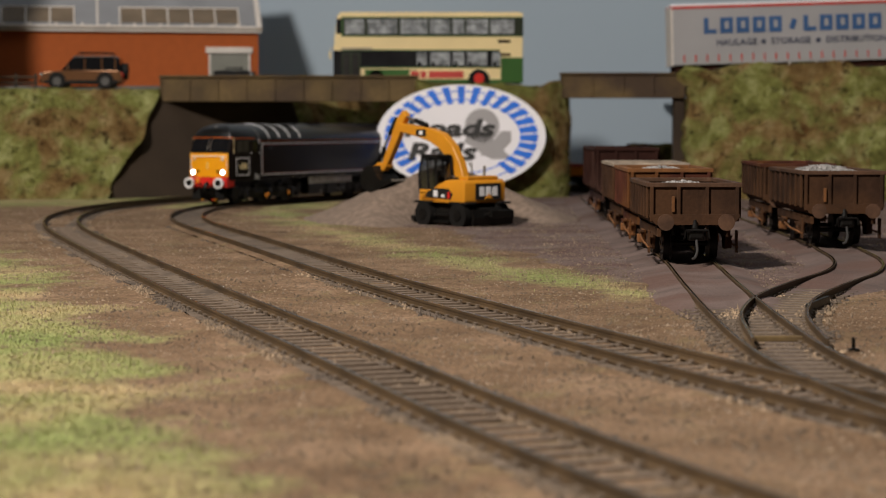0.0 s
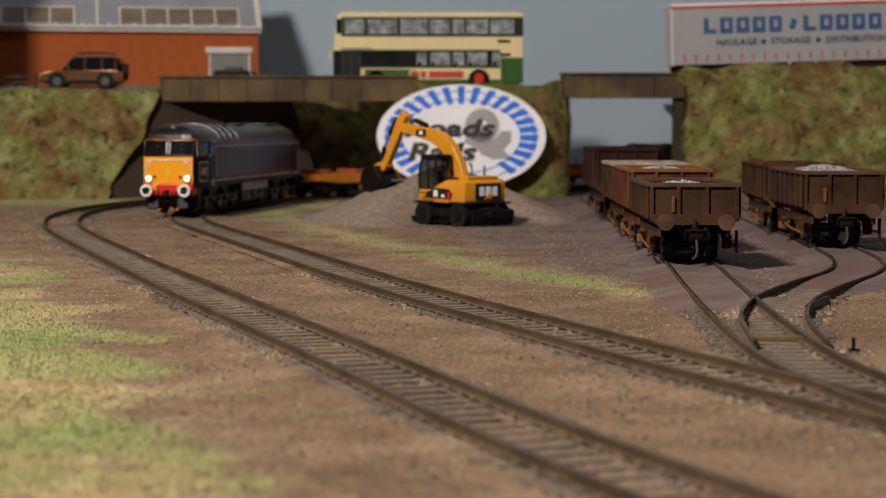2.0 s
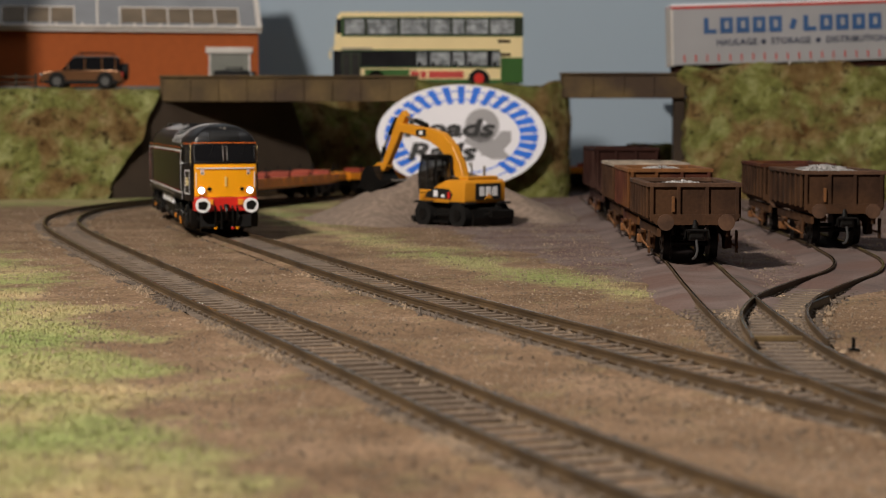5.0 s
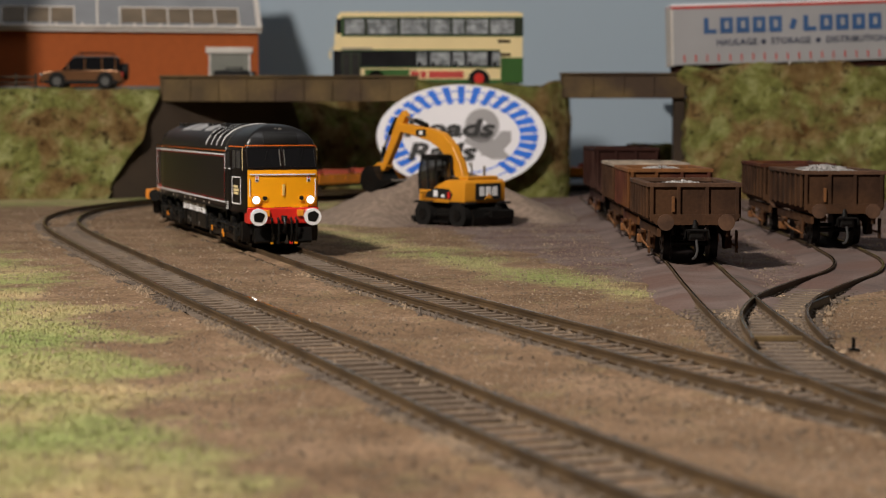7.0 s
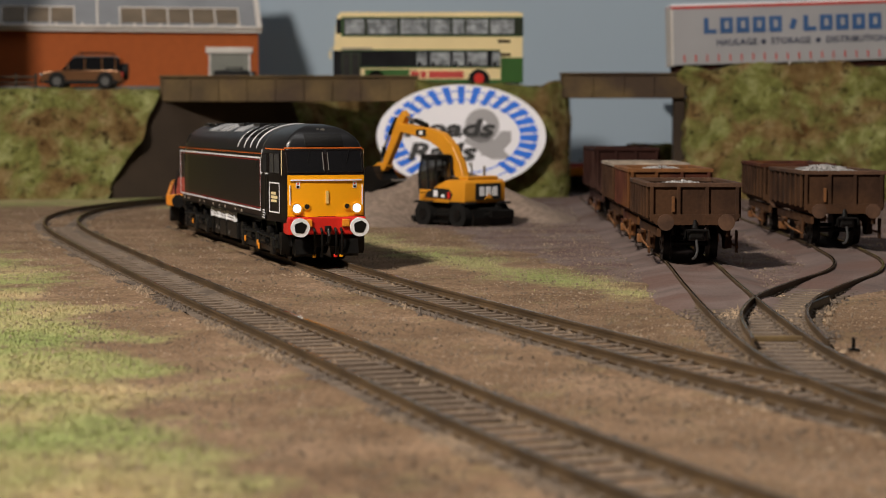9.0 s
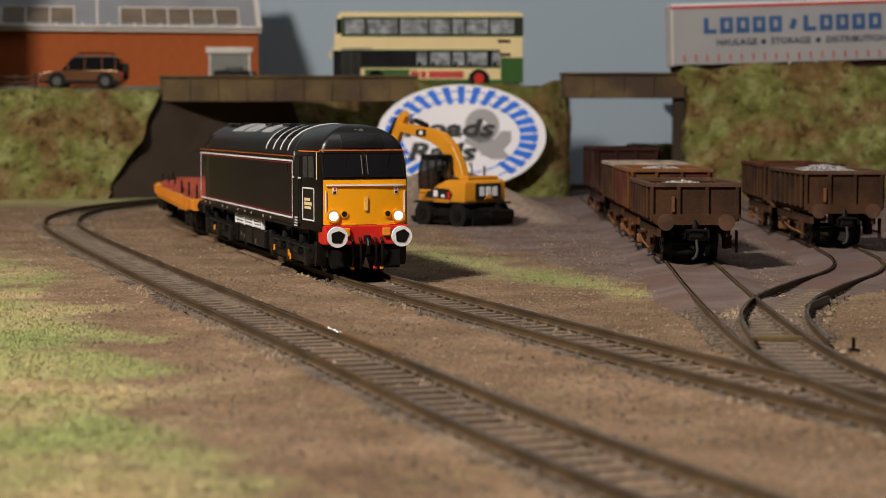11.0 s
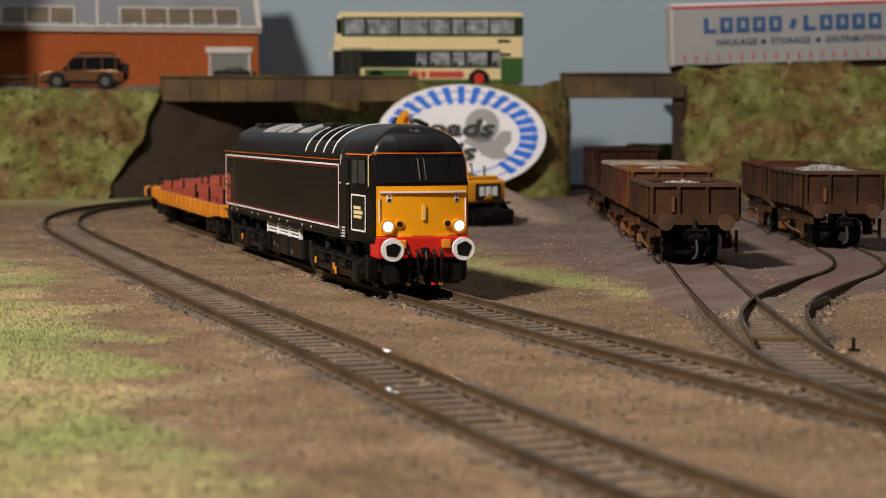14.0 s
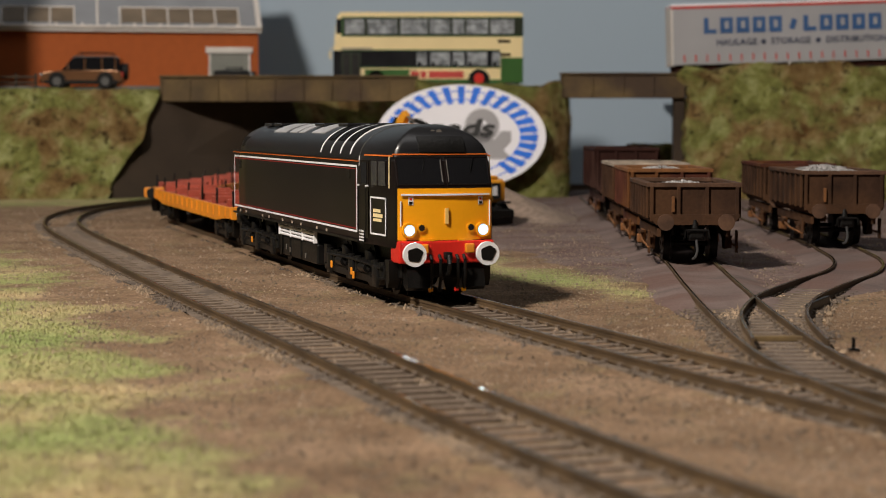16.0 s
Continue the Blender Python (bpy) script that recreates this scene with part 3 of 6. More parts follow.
parapet_bridge(-215, -19, 69, 87.2, 1400, "long brown wooden road bridge with a ribbed parapet")
parapet_bridge(89, 184, 71.5, 89.3, 1400, "short brown wooden road bridge over the sidings")
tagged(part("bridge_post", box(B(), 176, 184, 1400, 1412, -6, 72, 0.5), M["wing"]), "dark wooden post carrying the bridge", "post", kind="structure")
tagged(part("road", box(box(box(B(), -900, -145, 1404, 1640, ROAD_Z - 4, ROAD_Z), -145, 190, 1404, 1478, ROAD_Z - 4, ROAD_Z), 190, 900, 1404, 1640, ROAD_Z - 4, ROAD_Z), M["road"]), "grey road along the top of the embankment", "road", kind="structure")
tagged(part("baseboard", box(B(), -890, 990, 40, 1910, -899, -12), M["board"]), "plain dark box frame carrying the layout", "baseboard", kind="structure")
# Unseen board, added only to cast shade on the left of the building.
tagged(part("shade_board", box(B(), -900, -352, 1300, 1312, -20, 420), M["board"]), "plain unseen board added to shade the building's left end", "board", kind="structure")
tagged(part("backdrop", box(B(), -1100, 1200, 1662, 1674, -40, 700), M["sky"]), "plain pale blue-grey painted backdrop board", "backdrop", kind="structure")

# ---- the locomotive ----
def front_x(y, z):
    """How far forward the nose lies at a height and half width."""
    bow = 1.6 * (abs(y) / 15.2) ** 2.2
    if z <= 33.4:
        return 121.4 - bow
    if z <= 43.0:
        return 121.4 - bow - (z - 33.4) * 0.42
    k = min(0.999, (z - 43.0) / 9.25)
    return 117.4 - bow - 15.0 * (1 - math.sqrt(1 - k * k))


TAPER = 0.87


def half_width(z):
    if z < 17:
        return 17.0 + 0.6 * (z - 15) / 2
    if z <= 41.2:
        return 17.6
    k = min(0.9995, (z - 41.2) / 11.0)
    return 17.4 * (1 - k ** 2.05) ** 0.5 + 0.001


def hull(bm, levels, back=1.0):
    """Skin the plan outlines of the body at these heights."""
    rows = []
    for z in levels:
        w = half_width(z)
        row = []
        for sx in (1, -1):
            row.append((sx * 92, -sx * w, z))
            for i in range(13):
                a = sx * (-1 + 2 * i / 12)
                y = w * TAPER * (math.sin(a * math.pi / 2) if i not in (0, 12) else a)
                x = front_x(y, z) - (0.9 if i in (0, 12) else 0)
                row.append((sx * x, y, z))
            row.append((sx * 92, sx * w, z))
        rows.append(row)
    return loft(bm, rows)


def nose_patch(bm, y0, y1, z0, z1, off, thick=0.5, n=10, k=4):
    """A plate that follows the nose, off millimetres proud of it."""
    outer, inner = [], []
    for j in range(k + 1):
        z = z0 + (z1 - z0) * j / k
        a, b = [], []
        for i in range(n + 1):
            y = y0 + (y1 - y0) * i / n
            a.append(bm.verts.new((front_x(y, z) + off, y, z)))
            b.append(bm.verts.new((front_x(y, z) + off - thick, y, z)))
        outer.append(a)
        inner.append(b)
    for j in range(k):
        for i in range(n):
            bm.faces.new((outer[j][i], outer[j][i + 1], outer[j + 1][i + 1], outer[j + 1][i]))
            bm.faces.new((inner[j][i], inner[j + 1][i], inner[j + 1][i + 1], inner[j][i + 1]))
    for i in range(n):
        bm.faces.new((outer[0][i], inner[0][i], inner[0][i + 1], outer[0][i + 1]))
        bm.faces.new((outer[k][i], outer[k][i + 1], inner[k][i + 1], inner[k][i]))
    for j in range(k):
        bm.faces.new((outer[j][0], outer[j + 1][0], inner[j + 1][0], inner[j][0]))
        bm.faces.new((outer[j][n], inner[j][n], inner[j + 1][n], outer[j + 1][n]))
    return bm


def roof_band(bm, x, width, off, y_end=17.25, y_start=None):
    """A strip laid over the roof from side to side."""
    rows = []
    for i in range(25):
        a = -1 + 2 * i / 24
        y = y_end * math.sin(a * math.pi / 2) if y_start is None else y_start + (y_end - y_start) * i / 24
        k = (1 - (abs(y) / 17.4) ** 2) ** (1 / 2.05)
        z = 41.2 + 11.0 * k + off
        rows.append([(x, y, z), (x + width, y, z), (x + width, y, z - 0.6), (x, y, z - 0.6)])
    return loft(bm, rows)


def wheelset(parent, x, r, half=9.0):
    """An axle with two flanged wheels, free to turn; its own axis is y."""
    bm = B()
    for s in (-1, 1):
        cyl(bm, (0, s * (half - 1.2), 0), (0, s * (half + 1.4), 0), r, 24)
        cyl(bm, (0, s * (half - 1.8), 0), (0, s * (half - 1.2), 0), r + 0.7, 24)
        for k in range(6):
            a = k * math.pi / 3
            cyl(bm, (r * 0.62 * math.cos(a), s * (half + 1.4), r * 0.62 * math.sin(a)), (r * 0.62 * math.cos(a), s * (half + 1.7), r * 0.62 * math.sin(a)), r * 0.16, 8)
    cyl(bm, (0, -half, 0), (0, half, 0), 1.0, 10)
    return part("wheelset", bm, M["under"], parent, "dark metal wheels on their axle", smooth=40, at=mm(x, 0, r))


def buffer(parent, x, y, z, sign, ringed):
    b = part("buffer", cyl(cyl(B(), (x - sign * 6.2, y, z), (x - sign * 1.2, y, z), 1.7, 14), (x - sign * 1.2, y, z), (x - sign * 0.2, y, z), 3.3, 24), M["under"], parent, smooth=40)
    if ringed:
        bm = B()
        cyl(bm, (x - 1.25 * sign, y, z), (x, y, z), 3.55, 32)
        part("rim", bm, M["white"], b, "white painted buffer rim", smooth=30)
        wear = [(y + 2.7 * math.cos(a) * k, z + 2.6 * math.sin(a) * k) for a, k in ((1.35, 1.0 if y > 0 else 0.86), (2.6, 1.0), (3.9, 1.02), (5.2, 0.95), (0.35, 1.05))]
        face = B()
        prism(face, wear, x - 0.3 * sign, x + 0.15 * sign, "x")
        bmesh.ops.bevel(face, geom=[e for e in face.edges if abs(e.verts[0].co.x - e.verts[1].co.x) > 0.1], offset=0.6, segments=3, affect="EDGES", profile=0.5)
        part("worn_face", face, M["under"], b, "black greasy buffer face")
    return b


def bogie(parent, x, axles, label, frame_z=(5.0, 10.5), width=15.0):
    b = part("bogie", box(B(), x + axles[0] - 8, x + axles[-1] + 8, -6, 6, 6.0, 10.5, 0.5), M["under"], parent, label)
    for s in (-1, 1):
        bm = B()
        prism(bm, [(x + axles[0] - 9, 7.6), (x + axles[0] - 5, 9.8), (x + axles[-1] + 5, 9.8), (x + axles[-1] + 9, 7.6), (x + axles[-1] + 9, 5.8),
                   (x + axles[-1] + 4, 5.2), (x + axles[0] - 4, 5.2), (x + axles[0] - 9, 5.8)], s * width - 0.9, s * width + 0.9, "y")
        prism(bm, [(x + axles[0] - 6, 5.4), (x + axles[-1] + 6, 5.4), (x + axles[-1] + 3, 3.2), (x + axles[0] - 3, 3.2)], s * width - 1.6, s * width + 0.2, "y")
        for a in axles:
            box(bm, x + a - 2.6, x + a + 2.6, s * (width + 1.0) - 1.4, s * (width + 1.0) + 1.4, 2.4, 9.0, 0.5)
            for d in (-4.6, 4.6):
                cyl(bm, (x + a + d, s * (width + 0.6), 5.6), (x + a + d, s * (width + 0.6), 10.4), 1.25, 10)
                cyl(bm, (x + a + d, s * (width + 0.6), 5.2), (x + a + d, s * (width + 0.6), 5.8), 1.9, 10)
            box(bm, x + a + 6.4, x + a + 7.6, s * (width - 3) - 1, s * (width - 3) + 1, 2.0, 8.0)
        for d in (axles[0] + 14.5, axles[-1] - 14.5):
            cyl(bm, (x + d - 4.4, s * (width + 1.2), 7.4), (x + d + 3.2, s * (width + 1.2), 7.4), 1.5, 12)
            cyl(bm, (x + d + 3.2, s * (width + 1.2), 7.4), (x + d + 6.4, s * (width + 1.2), 7.0), 0.6, 8)
            box(bm, x + d - 2.4, x + d + 2.4, s * (width - 0.4) - 1.2, s * (width - 0.4) + 1.2, 9.4, 12.8, 0.4)
        for d in (axles[0] - 9.6, axles[-1] + 9.6):
            prism(bm, [(x + d - 2.2, 11.4), (x + d + 2.2, 11.4), (x + d + 2.2, 5.4), (x + d + 0.6, 3.0), (x + d - 0.6, 3.0), (x + d - 2.2, 5.4)], s * (width - 0.6) - 1.5, s * (width - 0.6) + 1.8, "y")
        tube(bm, [(x + axles[0] - 6, s * (width + 1.8), 8.6), (x, s * (width + 2.2), 9.4), (x + axles[-1] + 6, s * (width + 1.8), 8.6)], 0.4, 6)
        part("side_frame", bm, M["under"], b, "cast black bogie side frame", smooth=40)
    return b


def make_loco():
    t = thing("locomotive", mm(0, 0), "black diesel locomotive with yellow warning panel and lit headlights", "locomotive")
    body = part("body", hull(B(), [15.2, 17.0, 21, 25, 29, 33.4, 36, 39, 41.2]), M["black"], t, "satin black body shell", smooth=25)
    roof = part("roof", hull(B(), [41.25, 42.0, 43.0, 44.5, 46, 47.5, 49, 50.2, 51.1, 51.7, 52.0, 52.15]), M["roof"], t, "domed dark grey-black roof", smooth=50)
    # roof stripes, grilles and pale panels
    for x in (34, 48, 61, 74):
        part("stripe", roof_band(B(), x, 1.3, 0.28), M["white"], roof, "white roof stripe")
    for x in (36.4, 50.2, 63.2):
        for k in range(5):
            part("slat", roof_band(B(), x + k * 2.0, 0.7, 0.35, 15.2), M["under"], roof)
    part("stripe", roof_band(B(), 86.5, 0.35, 0.16), M["steel"], roof, "thin grey rib")
    for x, w in ((-62, 22), (-34, 12), (-18, 8), (2, 20)):
        part("panel", roof_band(B(), x, w, 0.3, -3.0, -12.5), M["roof_grey"], roof, "pale grey roof panel")
    for x in (-96, -78, -8, 26):
        part("hatch", box(B(), x, x + 13, -9, 9, 51.3, 52.5, 0.4), M["roof"], roof)
    for k in range(7):
        part("hatch", box(B(), -108 + k * 19.0, -92 + k * 19.0, -15.4, -14.6, 42.8, 47.2, 0.2, Matrix.Translation((0, -15, 45)) @ Matrix.Rotation(radians(-24), 4, "X") @ Matrix.Translation((0, 15, -45))), M["under"], roof, "dark roof-side grille")
    # nose
    part("front_panel", nose_patch(B(), -14.7, 14.7, 17.7, 33.1, 0.28, 0.8, 16, 6), M["yellow"], t, "glossy yellow warning panel", smooth=40)
    for y0, y1 in ((-14.2, -0.8), (0.8, 14.2)):
        g = part("windscreen", nose_patch(B(), y0, y1, 34.4, 42.3, 0.12, 0.4), M["glass_dark"], t, "dark windscreen glass", smooth=40)
        f = B()
        nose_patch(f, y0 - 0.4, y1 + 0.4, 42.2, 42.6, 0.3, 0.6)
        nose_patch(f, y0 - 0.4, y1 + 0.4, 34.0, 34.4, 0.3, 0.6)
        nose_patch(f, y0 - 0.4, y0, 34.0, 42.6, 0.3, 0.6, 1)
        nose_patch(f, y1, y1 + 0.4, 34.0, 42.6, 0.3, 0.6, 1)
        part("frame", f, M["black"], g)
        edge_y = y1 - 0.15 if y0 < 0 else y0 + 0.15
        part("pillar_edge", nose_patch(B(), edge_y - 0.13, edge_y + 0.13, 35.0, 41.6, 0.36, 0.4, 1), M["steel"], g, "thin silver glazing edge")
        mid = (y0 + y1) / 2
        part("wiper", tube(B(), [(front_x(mid, 43) + 0.5, mid + 2, 42.6), (front_x(mid, 38) + 0.5, mid + 0.5, 37.5)], 0.1, 5), M["under"], g, "thin black wiper")
    part("lining", nose_patch(B(), -15.0, 15.0, 43.0, 43.4, 0.2, 0.5, 16, 1), M["orange_line"], t, "orange lining above the windscreens")
    part("headcode_panel", nose_patch(B(), -7.2, 7.2, 43.8, 48.6, 0.5, 1.5, 6, 5), M["under"], t, "black recessed panel above the cab", smooth=40)
    part("horn", cyl(cyl(B(), (109, 0.6, 49.6), (112.5, 0.6, 49.8), 0.5, 8, 0.9), (109, -1.2, 49.6), (112, -1.2, 49.8), 0.4, 8, 0.8), M["steel"], t, "small grey horn", smooth=40)
    part("handrail", nose_patch(B(), -13.8, 13.8, 31.0, 31.5, 0.95, 0.5, 16, 1), M["white"], t, "white handrail along the nose")
    for s in (-1, 1):
        part("handrail", cyl(B(), (front_x(15, 25) + 0.9, s * 13.9, 21.8), (front_x(15, 25) + 0.9, s * 13.9, 29.4), 0.22, 8), M["white"], t, "short white upright handrail", smooth=40)
        lamp = part("headlight", cyl(B(), (119.4, s * 11.5, 20.7), (121.75, s * 11.5, 20.7), 1.2, 24), M["lamp"], t, "bright white lit headlight", smooth=40)
        # Glowing ring added in place of the lamp's bluish glare.
        part("halo_ring", ring(B(), (120.4, s * 11.5, 20.7), "x", 1.7, 1.18, 1.4, 24), M["lamp_halo"], lamp, "glowing ring imitating the headlight's bluish halo", smooth=40)
        part("bezel", ring(B(), (120.4, s * 11.5, 20.7), "x", 2.3, 1.68, 1.55, 24), M["yellow"], lamp, smooth=40)
        tail = part("tail_light", cyl(B(), (120.5, s * 7.7, 21.4), (121.95, s * 7.7, 21.4), 0.95, 18), M["glass_dark"], t, "dark unlit tail light", smooth=40)
        part("bezel", ring(B(), (120.6, s * 7.7, 21.4), "x", 1.35, 0.95, 1.3, 20), M["yellow"], tail, smooth=40)
        plate = part("warning_plate", nose_patch(B(), s * 10.9 - 0.75, s * 10.9 + 0.75, 28.2, 30.7, 0.42, 0.3, 1, 1), M["white"], t, "small white warning plate")
        part("mark", nose_patch(B(), s * 10.9 - 0.5, s * 10.9 + 0.5, 28.4, 29.2, 0.5, 0.2, 1, 1), M["under"], plate)
        part("mark", nose_patch(B(), s * 10.9 - 0.3, s * 10.9 + 0.3, 29.6, 30.3, 0.5, 0.2, 1, 1), M["red"], plate)
        part("step_plate", nose_patch(B(), s * 6.0 - 2.2, s * 6.0 + 2.2, 17.5, 18.1, 0.9, 0.9, 2, 1), M["yellow"], t)
        buffer(t, 127.1, s * 11.35, 13.8, 1, True)
        buffer(t, -127.1, s * 11.35, 13.8, -1, True)
    part("lamp_bracket", nose_patch(B(), -0.5, 0.5, 22.6, 27.2, 0.9, 0.8, 1, 2), M["yellow_pale"], t, "pale yellow lamp bracket")
    # buffer beam and gear below it
    part("buffer_beam", box(B(), 113, 122.3, -14.9, 14.9, 10.8, 17.5, 0.5), M["red"], t, "bright red buffer beam")
    for y in (-7.4, 7.0):
        part("jumper_box", box(B(), 122.0, 123.4, y - 1.4, y + 1.4, 13.8, 16.6, 0.3), M["wagon_yellow"], t, "small orange jumper socket")
    part("buffer_beam", box(B(), -120.3, -113, -16.2, 16.2, 10.6, 17.4, 0.6), M["under"], t)
    hook = B()
    box(hook, 119, 124.5, -1.1, 1.1, 12.0, 14.2, 0.3)
    tube(hook, [(124, 0, 13), (125, 0, 10.5), (124, 0, 8), (122, 0, 7.4)], 0.7, 8)
    part("coupling_hook", hook, M["under"], t, smooth=40)
    for y, tip in ((-5.2, "yellow"), (3.0, "red"), (5.2, "yellow"), (-2.4, "under")):
        h = part("brake_hose", tube(B(), [(122.2, y, 13.2), (123.8, y, 11.8), (123.4, y + 0.2, 7), (121.6, y + 0.3, 3.2)], 0.5, 8), M["under"], t, "black hanging brake hose", smooth=40)
        part("tap", box(B(), 120.6, 122.0, y - 0.4, y + 1.0, 2.2, 3.5, 0.3), M[tip], h)
    gear = B()
    box(gear, 108, 117, -13, 13, 6.0, 10.8, 0.5)
    for s in (-1, 1):
        prism(gear, [(117, 10.4), (121, 9.2), (122.2, 3.6), (120.6, 2.6), (117, 4.0)], s * 8.5 - 3.6, s * 8.5 + 3.6, "y")
    part("snowplough", gear, M["under"], t, "black plough plates below the beam")
    # sides
    for s in (-1, 1):
        def strip(name, x0, x1, z0, z1, m, off=0.12, label="", host=body):
            return part(name, box(B(), x0, x1, s * 17.6 - 0.02, s * (17.6 + off), z0, z1), M[m], host, label)
        for nm, m, d, th, off in (("lining", "white", 0, 0.6, 0.14), ("lining", "red_line", 1.0, 0.28, 0.12)):
            lb = "white side lining" if m == "white" else "thin red side lining"
            strip(nm, -116.5 + d, 84.3 - d, 39.3 - d - th, 39.3 - d, m, off, lb)
            strip(nm, -116.5 + d, 84.3 - d, 18.2 + d, 18.2 + d + th, m, off, lb)
            strip(nm, -116.5 + d, -116.5 + d + th, 18.2 + d, 39.3 - d, m, off, lb)
            strip(nm, 84.3 - d - th, 84.3 - d, 18.2 + d, 39.3 - d, m, off, lb)
        strip("lining", -118, 87, 40.5, 41.0, "orange_line", 0.16, "orange cantrail line")
        strip("gutter", -118, 87, 41.0, 41.5, "black", 0.4)
        strip("lining", 87.2, 87.8, 39.2, 42.4, "white", 0.2, "short white upright line")
        slant = Matrix.Identity(4)
        slant[1][0], slant[1][3] = -s * 0.078, s * 0.078 * 92
        part("lining", box(B(), 92, 117.0, s * 17.15, s * 17.35, 42.5, 42.9, 0, slant), M["orange_line"], t, "orange cab line")
        part("lining", box(B(), 114.8, 115.3, s * 17.6, s * 17.78, 33.0, 42.5, 0, slant), M["cream"], t, "cream corner line of the cab")
        strip("sill", -118, 92, 15.2, 16.0, "under", 0.3)
        for x in (-104, -92, -60, -48, -24, -8, 6, 30, 44):
            part("sill_mark", box(B(), x, x + 1.6, s * 17.7, s * 17.95, 16.3, 17.2), M["rim_pale"], body)
        # cab: door, window, plate
        door = part("cab_door", box(B(), 88.6, 96.6, s * 17.5, s * 17.75, 17, 41, 0.05, slant), M["black"], t, "black cab door")
        part("window", box(B(), 90, 95.2, s * 17.7, s * 17.85, 33.8, 40.4, 0, slant), M["glass_dark"], door)
        for x in (87.9, 97.3):
            part("handrail", tube(B(), [(x, s * 18.3, 19.5), (x, s * 18.3, 33.0)], 0.2, 6), M["under"], door, smooth=40)
            part("handrail_end", box(B(), x - 0.3, x + 0.3, s * 17.6, s * 18.5, 33.0, 33.5), M["white"], door)
        win = part("side_window", box(B(), 99.2, 111.5, s * 17.55, s * 17.75, 33.6, 41.0, 0.04, slant), M["glass_cab"], t, "cab side window with grey blind")
        part("frame", box(B(), 104.8, 105.5, s * 17.7, s * 17.9, 33.6, 41.0, 0, slant), M["black"], win)
        plate = part("name_panel", box(B(), 98.7, 112.5, s * 17.6, s * 17.72, 18.5, 30.1, 0, slant), M["black"], t, "black panel framed in white")
        for x0, x1, z0, z1 in ((98.7, 112.5, 18.5, 19.0), (98.7, 112.5, 29.6, 30.1), (98.7, 99.2, 18.5, 30.1), (112.0, 112.5, 18.5, 30.1)):
            part("border", box(B(), x0, x1, s * 17.7, s * 17.84, z0, z1, 0, slant), M["white"], plate)
        for x0, x1, z0, z1 in ((101.2, 107.6, 25.4, 26.4), (101.2, 109.6, 23.9, 25.0), (101.2, 108.6, 22.6, 23.5)):
            part("marking", box(B(), x0, x1, s * 17.7, s * 17.84, z0, z1, 0, slant), M["cream"], plate)
        part("vent_plate", box(B(), 87.6, 93.4, s * 17.6, s * 17.8, 15.6, 19.4), M["under"], t)
        for k in range(4):
            part("marking", box(B(), 87.9, 93.0, s * 17.7, s * 17.95, 15.9 + k * 0.95, 16.35 + k * 0.95), M["white"], t, "white stencilled bar")
        part("vent", box(B(), 70.5, 75.5, s * 17.6, s * 17.75, 35.0, 38.0), M["under"], t, "dark side vent")
        part("vent", box(B(), -105.5, -101.5, s * 17.6, s * 17.75, 34.0, 37.5), M["under"], t, "dark side vent")
        # white air pipes, tank and boxes
        rack = part("air_pipe_rack", box(B(), -37, 21, s * 14.8, s * 15.2, 10.6, 15.6), M["under"], t)
        for k in range(4):
            part("pipe", cyl(B(), (-36, s * 15.8, 11.2 + k * 1.3), (20, s * 15.8, 11.2 + k * 1.3), 0.5, 8), M["white"], rack, "white air pipe", smooth=40)
        for x in (-36, -17, 2, 20):
            part("bracket", box(B(), x - 0.6, x + 0.6, s * 15.0, s * 16.5, 10.6, 15.8, 0.1), M["white"], rack)
        for x0, x1 in ((-37, -22), (-20, -4), (-2, 21)):
            part("battery_box", box(B(), x0, x1, s * 9, s * 15.4, 3.2, 10.4, 0.6), M["under"], t, "black underframe equipment box")
        for x, z in ((-27, 6.5), (-20.8, 5.8), (4, 5.2), (-98, 14.4), (-70, 14.5), (-40, 14.6), (-12, 14.5)):
            part("fitting", box(B(), x - 0.5, x + 0.5, s * 15.4, s * 15.75, z - 0.9, z + 0.9, 0.1), M["steel"], t)
        for x, z in ((50, 5.6), (76, 5.3), (78.5, 4.2), (-82, 6.0)):
            part("axle_cover", box(B(), x - 0.9, x + 0.9, s * 17.1, s * 17.7, z - 1.2, z + 1.2, 0.3), M["wagon_yellow"], t, "small yellow axlebox fitting")
    part("underframe", box(B(), -112, 112, -9, 9, 9.8, 15.4), M["under"], t)
    part("rear_door", box(B(), -121.9, -121.2, -5, 5, 17, 40), M["black"], t)
    sets = []
    for x in (74, -74):
        bogie(t, x, (-29, 0, 29), "black six-wheeled bogie")
        sets += [wheelset(t, x + a, 7.2) for a in (-29, 0, 29)]
    return t, sets


